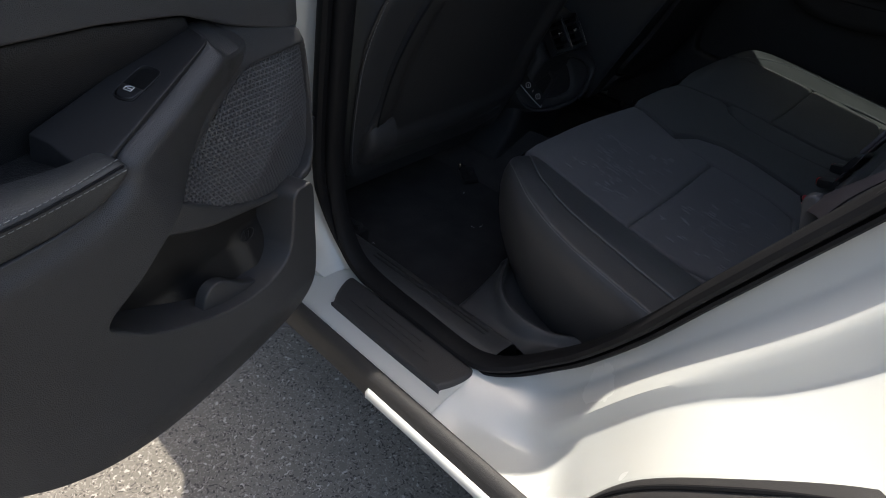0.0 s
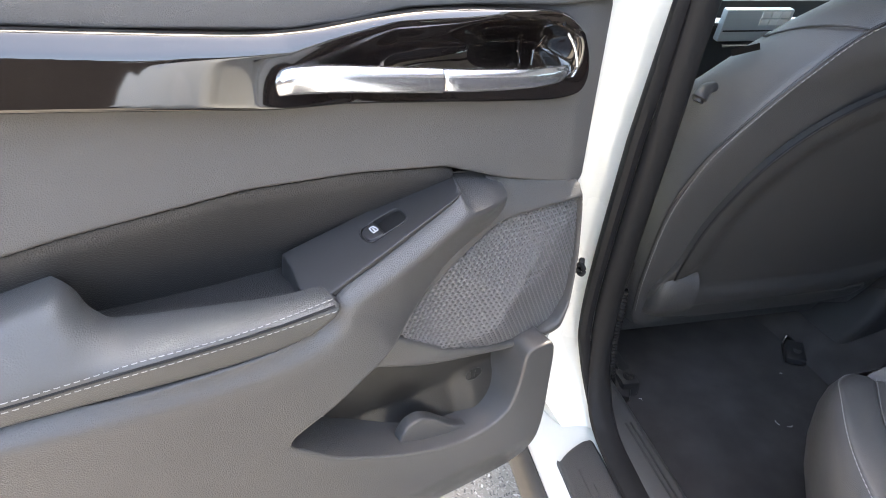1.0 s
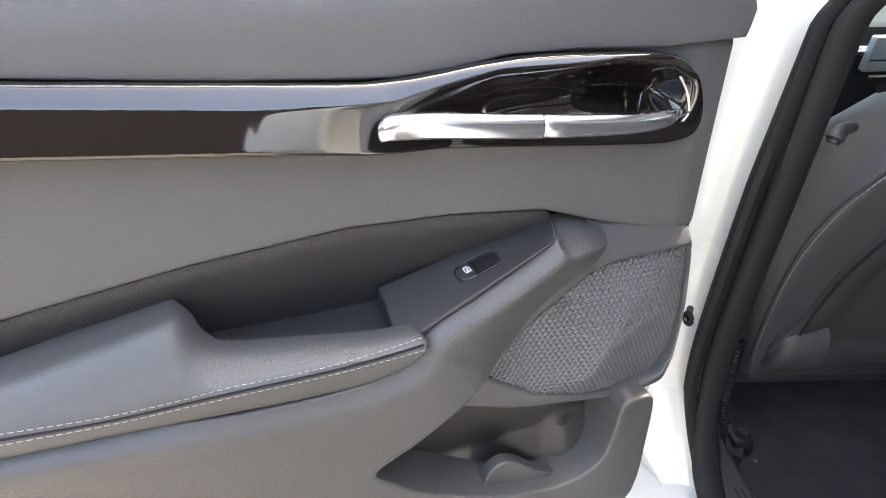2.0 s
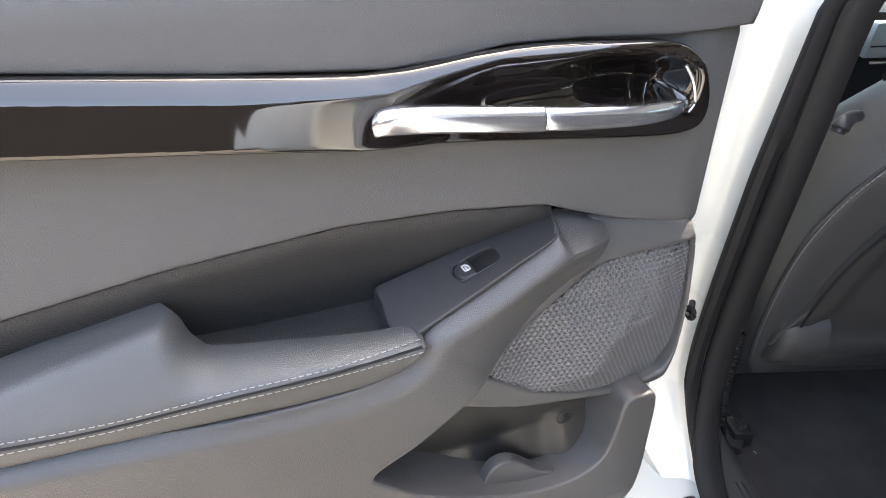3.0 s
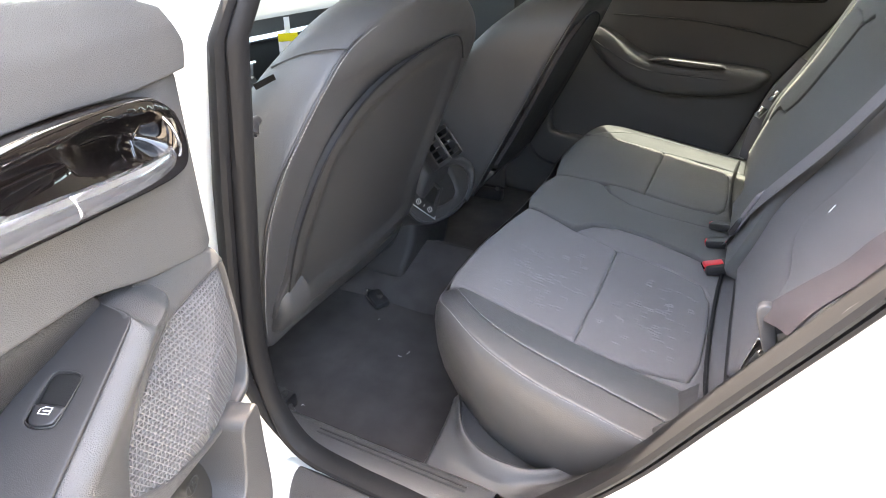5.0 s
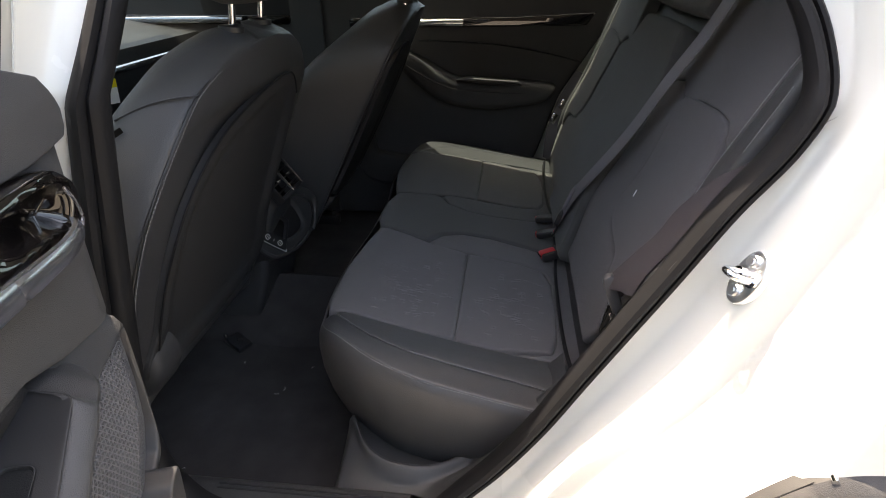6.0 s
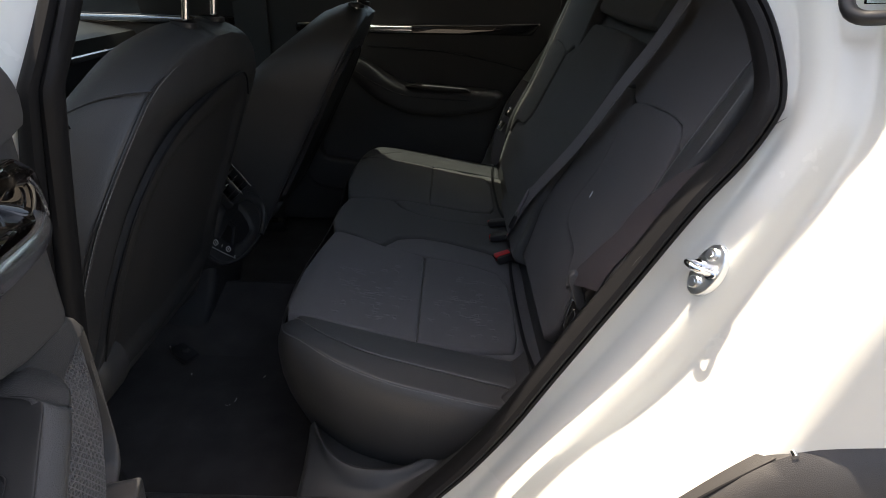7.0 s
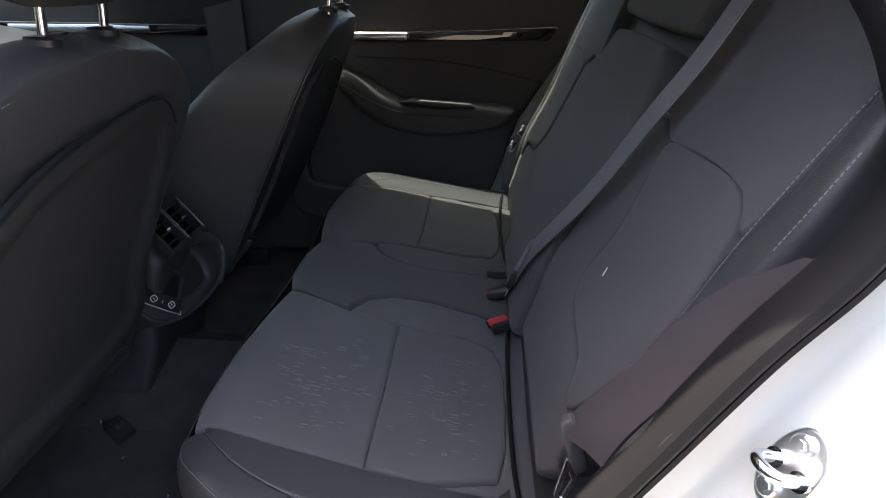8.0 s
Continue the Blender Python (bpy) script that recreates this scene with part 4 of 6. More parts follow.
def lattice(outline, surf, pitch=0.0063, bar=0.00046, depth=0.0028):
    """A net of small triangles with open middles."""
    lo, hi = np.array(outline).min(0), np.array(outline).max(0)
    v, f = [], []
    h = pitch * 0.866
    tris = []
    for j in range(int((hi[1] - lo[1]) / h) + 2):
        for i in range(-1, int((hi[0] - lo[0]) / pitch) + 2):
            o = lo + np.array([(i + 0.5 * (j % 2)) * pitch, j * h])
            tris.append((o, o + [pitch, 0], o + [pitch / 2, h]))
            tris.append((o + [pitch, 0], o + [1.5 * pitch, h], o + [pitch / 2, h]))
    cen = np.array([sum(t) / 3 for t in tris])
    ok = inside(cen, outline)
    for t, k in zip(tris, ok):
        if not k:
            continue
        c = sum(t) / 3
        q = 1 - bar / (pitch * 0.2887)
        b = len(v)
        v += [surf(p[0], p[1], 0) for p in t]
        v += [surf(*(c + (p - c) * q), 0) for p in t]
        v += [surf(*(c + (p - c) * q), -depth) for p in t]
        for k in range(3):
            m = (k + 1) % 3
            f.append((b + k, b + m, b + 3 + m, b + 3 + k))
            f.append((b + 3 + k, b + 3 + m, b + 6 + m, b + 6 + k))
    return v, f


grille = part("speaker_grille", lattice(mesh_out, on_door(grille_base)), GRILLE, speaker, "grey faceted speaker grille with triangular holes", smooth=False)
grille["kind"] = "stuff"
part("speaker_backing", panel(mesh_out, on_door(lambda a, b: grille_base(a, b) - 0.016), 0.01, 0.002, 0.001), VOID, speaker, "black speaker cloth")

# gloss black band with chrome grip and release lever
band = [(0.573, 1.165), (0.47, 1.1555), (0.38, 1.148), (0.341, 1.1475), (0.312, 1.150), (0.277, 1.154), (0.232, 1.1565), (0.168, 1.1545), (0.109, 1.150), (0.085, 1.142), (0.068, 1.121), (0.0575, 1.096), (0.0575, 1.078), (0.071, 1.0685), (0.116, 1.068), (0.252, 1.083), (0.386, 1.0985), (0.496, 1.111), (0.588, 1.121), (0.74, 1.14), (0.735, 1.178)]


def band_base(a, b):
    """An upper facet that looks at the sky, a soft fold, and a rounded hollow behind the release lever."""
    ridge = np.interp(a, (0.06, 0.10, 0.128, 0.176, 0.263, 0.308, 0.35, 0.45, 0.60), (1.124, 1.139, 1.1445, 1.148, 1.149, 1.142, 1.134, 1.139, 1.156))
    k = b - ridge
    up = 0.5 * (k + math.sqrt(k * k + 0.000002))
    n = 0.026 - 0.62 * up - (0.18 - 0.36 * ease((a - 0.30) / 0.08)) * (up - k)
    # long shallow hollow, deeper towards the lever's end
    d = max(0.0, -k) / 0.046
    fade = 1 / (1 + math.exp((a - 0.29) / 0.016)) / (1 + math.exp((0.082 - a) / 0.004))
    deep = 0.010 + 0.026 / (1 + math.exp((a - 0.178) / 0.010))
    n -= fade * deep * math.sin(math.pi * min(1.0, d)) ** 1.4
    return max(n, -0.018)


gloss = part("gloss_band", panel(curve(band, 4, True), on_door(band_base), 0.0024, 0.02, 0.003), PIANO, door, "piano black door band")
part("cup_edge", tube(curve([D(0.096, 0.026, 1.131), D(0.087, 0.027, 1.118), D(0.081, 0.027, 1.10), D(0.086, 0.027, 1.091)], 5), 0.0015, 6), CHROME, gloss, "thin bright edge of the handle cup")

for a, lean in ((0.136, 0.002), (0.117, -0.006)):
    part("cup_rib", tube([D(a + lean, 0.016, 1.128), D(a, 0.006, 1.116), D(a - lean, 0.010, 1.100)], 0.0014, 6), PIANO, gloss, "gloss rib inside the handle cup")


def blade(line, r):
    """A flat-faced bar with softened corners along the handle's line."""
    prof = [(0.42, 0.62), (0.16, 0.95), (-0.4, 1.0), (-0.55, 0.85), (-0.55, -0.9), (0.2, -1.0), (0.46, -0.8), (0.58, -0.3), (0.56, 0.2)]
    rows = []
    for a, n, z, k in curve(line, 6):
        rows.append([D(a, n + r * k * p, z + r * k * q) for p, q in prof])
    v, f = loft(rows, True)
    m = len(prof)
    return v, f + [tuple(range(m)), tuple(len(v) - 1 - i for i in range(m))]


def bevelled(mesh, amount):
    bm = bmesh.new()
    vs = [bm.verts.new(p) for p in mesh[0]]
    for f in mesh[1]:
        bm.faces.new([vs[i] for i in f])
    return bm


part("chrome_grip", bevelled(blade([(0.365, 0.022, 1.111, 0.45), (0.361, 0.027, 1.1125, 0.75), (0.352, 0.030, 1.1155, 0.95), (0.32, 0.033, 1.1145, 1.0), (0.28, 0.034, 1.110, 1.0), (0.231, 0.034, 1.1045, 1.0)], 0.0098), 0.002), CHROME, door, "satin chrome pull grip")
part("release_lever", bevelled(blade([(0.2285, 0.0325, 1.1042, 0.78), (0.2265, 0.0335, 1.104, 0.94), (0.20, 0.036, 1.1018, 0.92), (0.15, 0.038, 1.0985, 0.84), (0.115, 0.034, 1.097, 0.76), (0.097, 0.028, 1.0968, 0.66), (0.088, 0.022, 1.0965, 0.5)], 0.0098), 0.002), CHROME, door, "satin chrome release lever")

# glass run, window and frame above the trim, leaning towards the cabin
part("glass", slab([[D(-0.01, -0.045, 1.20), D(0.79, -0.045, 1.20)], [D(0.035, 0.015, 1.36), D(0.755, 0.015, 1.36)], [D(0.15, 0.085, 1.53), D(0.67, 0.085, 1.53)]], DN * -0.004), GLASS, door, "clear door window glass")
part("belt_strip", tube([D(0.05, -0.026, 1.232), D(0.3, -0.027, 1.243), D(0.78, -0.027, 1.257)], 0.008, 10, squash=(1, 0.8)), RUBBER, door, "black belt line seal")
part("window_frame", tube(curve([D(-0.03, -0.07, 1.18), D(0.01, -0.01, 1.33), D(0.08, 0.05, 1.46), D(0.22, 0.10, 1.56), D(0.45, 0.10, 1.56), D(0.70, 0.06, 1.47), D(0.80, -0.04, 1.24)], 8), 0.024, 12, squash=(1.0, 0.8)), PAINT, door, "white window frame")
part("frame_seal", tube(curve([D(0.025, -0.04, 1.21), D(0.055, 0.01, 1.33), D(0.12, 0.055, 1.44), D(0.24, 0.095, 1.53), D(0.44, 0.095, 1.53), D(0.67, 0.06, 1.45), D(0.76, -0.035, 1.25)], 8), 0.013, 10), RUBBER, door, "black window channel")

# ---- rear bench ----
bench = empty("rear_bench", (0.05, 0.9, 0.34), "black and grey cloth rear bench with leather bolsters", "bench seat")


def crown(x, y):
    """The bench's top: falls to the back, rolls down at the front, swells at the outer thighs."""
    z = 0.660 - 0.17 * x
    e = max(0.0, -0.19 - x)
    z -= 5.0 * e * e
    z += 0.012 * math.exp(-((y - 0.30) / 0.05) ** 2) + 0.012 * math.exp(-((y - 1.50) / 0.05) ** 2)
    z -= 0.010 * math.exp(-((y - 0.56) / 0.13) ** 2) * math.exp(-((x - 0.08) / 0.15) ** 2) + 0.010 * math.exp(-((y - 1.24) / 0.13) ** 2) * math.exp(-((x - 0.08) / 0.15) ** 2)
    return z


def on_bench(lift=0.0):
    return lambda a, b, h: Vector((a, b, crown(a, b) + lift + h))


def mirror(line, on):
    return [(p[0], 1.8 - p[1], *p[2:]) for p in line] if on else list(line)


INNER = [(-0.228, 0.402), (-0.16, 0.392), (-0.094, 0.384), (-0.005, 0.374), (0.077, 0.368), (0.16, 0.364), (0.235, 0.372)]
MID = [(-0.228, 0.395), (-0.19, 0.362), (-0.143, 0.33), (-0.078, 0.304), (0.016, 0.29), (0.10, 0.281), (0.235, 0.268)]
OUTER = [(-0.250, 0.385), (-0.245, 0.362), (-0.215, 0.321), (-0.138, 0.272), (-0.043, 0.244), (0.061, 0.233), (0.14, 0.228), (0.24, 0.226)]
BOLSTER = LEATHER
for far in (False, True):
    side = mirror(curve(INNER, 6), far)
    mid = mirror(curve(MID, 6), far)
    outer = mirror(curve(OUTER, 6), far)
    mat = BOLSTER
    part("inner_bolster", panel(side + mid[::-1], on_bench(0.002), 0.007, 0.03, 0.004), mat, bench, "black leather bolster")
    p_out = part("outer_bolster", panel(mid + outer[::-1], on_bench(0.002), 0.007, 0.03, 0.005), mat, bench, "black leather bolster")
    part("stitching", stitches([Vector((p[0], p[1], crown(p[0], p[1]) + 0.0015)) for p in resample(mid, 0.01)], 0.0042, 0.0024, 0.0006), THREAD, p_out)
    part("stitching", stitches([Vector((p[0], p[1], crown(p[0], p[1]) - 0.001)) for p in resample(outer, 0.01)], 0.0042, 0.0024, 0.0006), THREAD, p_out)
    # cloth: front pad, rear pad and border; the far half's shade is in its colour
    front = [(-0.262, 0.46), (-0.245, 0.40), (-0.228, 0.402), (-0.16, 0.392), (-0.094, 0.384), (-0.0005, 0.375), (-0.0005, 0.56), (-0.0005, 0.728), (-0.10, 0.745), (-0.14, 0.762), (-0.225, 0.787), (-0.243, 0.71), (-0.262, 0.60)]
    part("front_pad", panel(mirror(front, far), on_bench(0.003), 0.009, 0.03, 0.007), FABRIC if not far else FABRIC_BLACK_SHADED, bench, "woven cloth seat pad")
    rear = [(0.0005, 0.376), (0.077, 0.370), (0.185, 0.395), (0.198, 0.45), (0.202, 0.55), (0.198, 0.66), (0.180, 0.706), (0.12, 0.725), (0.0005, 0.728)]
    part("rear_pad", panel(mirror(rear, far), on_bench(0.003), 0.009, 0.03, 0.007), FABRIC if not far else FABRIC_BLACK_SHADED, bench, "woven cloth seat pad")
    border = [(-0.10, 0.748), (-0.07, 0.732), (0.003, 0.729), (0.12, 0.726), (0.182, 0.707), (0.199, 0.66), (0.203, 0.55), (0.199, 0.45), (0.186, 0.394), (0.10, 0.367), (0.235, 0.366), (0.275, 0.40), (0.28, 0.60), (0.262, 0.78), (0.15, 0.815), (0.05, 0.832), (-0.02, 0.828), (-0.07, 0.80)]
    part("pad_border", panel(mirror(border, far), on_bench(0.001), 0.009, 0.03, 0.008), FABRIC if not far else FABRIC_BLACK_SHADED, bench, "woven cloth border")
centre = [(-0.225, 0.789), (-0.14, 0.765), (-0.105, 0.757), (-0.075, 0.803), (-0.02, 0.831), (0.05, 0.835), (0.15, 0.818), (0.262, 0.783), (0.275, 0.9), (0.262, 1.017), (0.15, 0.982), (0.05, 0.965), (-0.02, 0.969), (-0.075, 0.997), (-0.105, 1.043), (-0.14, 1.035), (-0.225, 1.011), (-0.243, 0.95), (-0.243, 0.85)]
part("centre_pad", panel(centre, on_bench(0.004), 0.01, 0.03, 0.006), FABRIC_BLACK_SHADED, bench, "black cloth centre pad")


def skirt():
    """The leather front and sides under the pads."""
    left = curve(OUTER, 6)[::-1]
    front = [np.array(p) for p in ((-0.262, 0.46), (-0.268, 0.55), (-0.265, 0.65), (-0.252, 0.74), (-0.246, 0.82), (-0.246, 0.98), (-0.252, 1.06), (-0.265, 1.15), (-0.268, 1.25), (-0.262, 1.34))]
    right = [np.array((p[0], 1.8 - p[1])) for p in left[::-1]]
    line = resample(left + front + right, 0.012)
    c = np.array((0.1, 0.9))
    rows = []
    for drop, out in ((-0.001, -0.004), (0.004, 0.002), (0.02, 0.008), (0.05, 0.011), (0.10, 0.007), (0.15, -0.004), (0.20, -0.022), (0.27, -0.05), (0.33, -0.06)):
        row = []
        for i, p in enumerate(line):
            a, b = line[max(i - 3, 0)], line[min(i + 3, len(line) - 1)]
            t = (b - a) / np.linalg.norm(b - a)
            n = np.array((-t[1], t[0]))
            n = n if n @ (p - c) > 0 else -n
            q = p + n * out
            row.append(Vector((q[0], q[1], crown(p[0], p[1]) - drop)))
        rows.append(row)
    return rows


part("skirt", loft(skirt()), LEATHER, bench, "black leather seat side")
# plastic wheel house and seat base beside the cushion
def seat_base():
    """A moulded shelf between the sill trim and the cushion, with a rounded upright rim that follows the cushion's side."""
    cols = []
    for x, y0, z0, yr, zr in [tuple(p) for p in curve([(-0.19, 0.19, 0.458, 0.325, 0.505), (-0.155, 0.189, 0.462, 0.263, 0.498), (-0.11, 0.188, 0.464, 0.231, 0.494), (-0.058, 0.185, 0.466, 0.223, 0.494), (-0.011, 0.172, 0.478, 0.229, 0.497),
                                                     (0.05, 0.170, 0.528, 0.250, 0.522), (0.12, 0.176, 0.622, 0.252, 0.605), (0.2, 0.19, 0.755, 0.252, 0.70)], 6)]:
        prof = [(y0, z0), (y0 * 0.55 + yr * 0.45 - 0.004, z0 * 0.75 + zr * 0.25 - 0.003), (yr - 0.018, zr - 0.016), (yr - 0.007, zr - 0.004), (yr, zr), (yr + 0.006, zr - 0.003), (yr + 0.010, zr - 0.014), (yr + 0.020, zr - 0.030), (yr + 0.10, zr - 0.034)]
        cols.append([Vector((x, p[0], p[1])) for p in curve(prof, 3)])
    end = [[Vector((p.x - dx, p.y, p.z - dz if dz < 0.05 else 0.333)) for p in cols[0]] for dx, dz in ((0.026, 1.0), (0.010, 0.012), (0.004, 0.003))]
    return end + cols


part("seat_base", loft(seat_base()), HARD, car, "grey moulded seat base")


# ---- backrest ----
def on_back(lift=0.0):
    """a across the car, b height; the back leans rearward."""
    return lambda a, b, h: Vector((0.235 + 0.40 * (b - 0.70), a, b)) + Vector((-0.93, 0, 0.37)) * (h + lift + 0.012 * math.exp(-((b - 0.83) / 0.08) ** 2))


def mback(line, on):
    return [(1.8 - p[0], p[1]) for p in line] if on else line


back = bench
for far in (False, True):
    # back pads carry the roof's shade in their colour, the far ones more
    cloth = FABRIC_BACK_SHADED if not far else FABRIC_BLACK_SHADED
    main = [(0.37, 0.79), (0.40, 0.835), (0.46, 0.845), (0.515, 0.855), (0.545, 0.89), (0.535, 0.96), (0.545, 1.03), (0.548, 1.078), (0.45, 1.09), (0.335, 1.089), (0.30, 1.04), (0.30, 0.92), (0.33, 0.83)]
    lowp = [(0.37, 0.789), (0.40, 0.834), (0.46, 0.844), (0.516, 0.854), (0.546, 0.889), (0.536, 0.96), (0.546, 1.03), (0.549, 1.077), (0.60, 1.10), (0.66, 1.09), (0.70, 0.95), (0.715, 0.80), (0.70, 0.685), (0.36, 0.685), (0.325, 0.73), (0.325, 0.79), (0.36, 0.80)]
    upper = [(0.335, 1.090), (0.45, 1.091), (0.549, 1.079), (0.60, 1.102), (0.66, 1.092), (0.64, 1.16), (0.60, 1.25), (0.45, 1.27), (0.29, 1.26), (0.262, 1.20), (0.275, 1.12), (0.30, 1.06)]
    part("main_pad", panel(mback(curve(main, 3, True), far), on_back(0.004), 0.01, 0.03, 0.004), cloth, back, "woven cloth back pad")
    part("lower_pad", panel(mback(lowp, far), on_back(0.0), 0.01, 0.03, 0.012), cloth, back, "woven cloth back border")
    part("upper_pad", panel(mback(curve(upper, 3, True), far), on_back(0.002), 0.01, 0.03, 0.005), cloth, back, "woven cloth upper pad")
    wing = [(0.297, 1.04), (0.297, 0.92), (0.328, 0.83), (0.32, 0.74), (0.28, 0.80), (0.262, 0.90), (0.245, 1.0), (0.225, 1.10), (0.222, 1.24), (0.258, 1.25), (0.258, 1.19), (0.27, 1.12)]
    w = part("side_bolster", panel(mback(wing, far), on_back(0.006), 0.008, 0.05, 0.012), BOLSTER, back, "black leather side bolster")
    part("stitching", stitches([on_back(0.0075)(p[0], p[1], 0) for p in mback(curve([(0.248, 1.203), (0.259, 1.162), (0.269, 1.114), (0.28, 1.05), (0.285, 0.982), (0.30, 0.90)], 8), far)], up=(-0.93, 0, 0.37)), THREAD, w, "pale stitching")
    part("stitching", stitches([on_back(0.0075)(p[0], p[1], 0) for p in mback(curve([(0.222, 1.16), (0.228, 1.115), (0.234, 1.077)], 6), far)], up=(-0.93, 0, 0.37)), THREAD, w, "pale stitching")
# the piping's black also stands in for shade in the seat gap
for y0, y1 in ((0.30, 0.79), (1.01, 1.50)):
    part("gap_shade_piping", tube(curve([(0.222, y0, 0.640), (0.211, y0 + 0.10, 0.633), (0.207, (y0 + y1) / 2, 0.632), (0.209, y1 - 0.08, 0.634), (0.216, y1, 0.640)], 6), 0.004, 8), RUBBER, back, "black piping that also draws the seat gap's shade")
mid_lo = [(0.72, 0.66), (0.72, 0.80), (0.705, 0.95), (0.67, 1.08), (0.73, 1.17), (0.86, 1.175), (0.94, 1.175), (1.07, 1.17), (1.13, 1.08), (1.095, 0.95), (1.08, 0.80), (1.08, 0.66)]
part("armrest_pad", panel(mid_lo, on_back(0.012), 0.012, 0.03, 0.012), FABRIC_BLACK_SHADED, back, "black folded centre armrest")
part("centre_top", panel([(0.67, 1.20), (0.66, 1.27), (1.14, 1.27), (1.13, 1.20), (1.0, 1.195), (0.8, 1.195)], on_back(0.004), 0.012, 0.03, 0.012), FABRIC_BLACK_SHADED, back, "black cloth centre top")
part("rear_panel", slab([[Vector((0.27 + 0.40 * (z - 0.70), y, z)) for y in (0.16, 0.9, 1.64)] for z in (0.55, 0.9, 1.3)], (0.06, 0, 0)), DARK, back, "black carpeted back panel")
for y in (0.47, 1.33):
    part("top_roll", tube([(0.50, y - 0.16, 1.29), (0.505, y, 1.30), (0.50, y + 0.16, 1.29)], 0.03, 12), DARK, back)

# trim wing between the backrest and the door opening
wing_trim = [[(0.236, 0.253, 0.874), (0.244, 0.252, 0.888), (0.275, 0.252, 0.928), (0.297, 0.252, 0.955), (0.322, 0.252, 0.998), (0.370, 0.251, 1.048), (0.398, 0.250, 1.068)],
             [(0.240, 0.228, 0.875), (0.252, 0.226, 0.900), (0.283, 0.226, 0.940), (0.306, 0.226, 0.970), (0.332, 0.224, 1.010), (0.375, 0.222, 1.060), (0.400, 0.220, 1.080)],
             [(0.250, 0.205, 0.885), (0.262, 0.20, 0.915), (0.292, 0.20, 0.955), (0.316, 0.198, 0.988), (0.342, 0.196, 1.026), (0.382, 0.194, 1.078), (0.404, 0.192, 1.098)],
             [(0.258, 0.177, 0.895), (0.272, 0.176, 0.930), (0.302, 0.176, 0.975), (0.328, 0.176, 1.010), (0.354, 0.176, 1.050), (0.390, 0.176, 1.10), (0.410, 0.176, 1.118)]]
wing_rows = [[Vector(p) for p in curve(r, 6)] for r in wing_trim]
part("side_wing", slab(wing_rows, (0.02, 0.012, -0.008)), WING, car, "dark cloth side wing")
inner = [[p + Vector((0.003, -0.002, 0.003)) for p in wing_rows[3]]]
part("wing_trim", loft(inner + [[p + Vector((0.02, -0.03, 0.03)) for p in wing_rows[3]]]), DARK, car, "charcoal trim beside the seal")

# ---- belts ----
def strap_mesh(line, width, side, thick=0.0012):
    s = Vector(side).normalized()
    rows = [[Vector(p) - s * width / 2, Vector(p) + s * width / 2] for p in line]
    return slab(rows, Vector((0, 0, 1)).cross(s).normalized() * thick)


belt = empty("centre_belt", (0.26, 0.76, 0.66), "dark grey seat belt slung across the backrest", "seat belt")
band_line = curve([Vector((0.425, 0.50, 1.262)), Vector((0.395, 0.525, 1.185)), Vector((0.357, 0.565, 1.10)), Vector((0.31, 0.635, 0.975)), Vector((0.245, 0.762, 0.813)), Vector((0.222, 0.81, 0.735))], 8)
part("webbing", strap_mesh(band_line, 0.047, (0.12, 0.92, 0.36)), BELT, belt, "dark grey webbing")
part("hem", strap_mesh([p + Vector((-0.0014, 0, 0.0006)) for p in [Vector(q) for q in band_line]], 0.034, (0.12, 0.92, 0.36), 0.0003), BELT, belt)
part("tongue", turned(box((-0.008, -0.026, -0.018), (0.006, 0.026, 0.022), 0.006), pose(0.222, 0.812, 0.73, 0, 20, -20)), PLASTIC, belt, "black belt tongue")
part("latch", turned(box((-0.0015, -0.011, -0.052), (0.0015, 0.011, -0.012), 0.001), pose(0.222, 0.812, 0.73, 0, 20, -20)), STEEL, belt, "steel latch plate")
part("stop", turned(box((-0.004, -0.02, -0.03), (0.004, 0.02, 0.03), 0.004), pose(0.236, 0.79, 0.79, 0, 20, -20)), BELT, belt, "grey webbing stop")
part("stalk", tube(curve([(0.225, 0.835, 0.70), (0.215, 0.838, 0.672), (0.222, 0.835, 0.64)], 5), 0.011, 10, squash=(1.0, 0.7)), PLASTIC, belt, "black anchor stalk")
buckle = empty("belt_buckle", (0.19, 0.765, 0.65), "black belt buckle with a red release button", "belt buckle")
part("body", turned(box((-0.042, -0.018, -0.012), (0.03, 0.018, 0.010), 0.006), pose(0.215, 0.775, 0.652, 0, -12, 18)), PLASTIC, buckle)
part("button", turned(box((-0.044, -0.010, -0.004), (-0.004, 0.010, 0.0125), 0.004), pose(0.215, 0.775, 0.652, 0, -12, 18)), RED, buckle, "red release button")
part("slot", turned(box((-0.046, -0.011, 0.004), (-0.043, 0.011, 0.007), 0), pose(0.215, 0.775, 0.652, 0, -12, 18)), VOID, buckle)
for y, rz, red in ((0.98, -25, 0.006), (0.89, -5, 0.008)):
    other = empty("belt_buckle", (0.2, y, 0.65), "black belt buckle lying in the seat gap", "belt buckle")
    part("body", turned(box((-0.036, -0.014, -0.010), (0.03, 0.014, 0.010), 0.006), pose(0.205, y, 0.648, 0, -14, rz)), PLASTIC, other)
    part("button", turned(box((-0.038, -red, -0.006), (-0.028, red, 0.0085), 0.002), pose(0.205, y, 0.648, 0, -14, rz)), RED, other, "red release button")
outer_belt = empty("outer_belt", (0.25, 0.24, 0.80), "grey belt tongue hanging beside the seat", "seat belt")
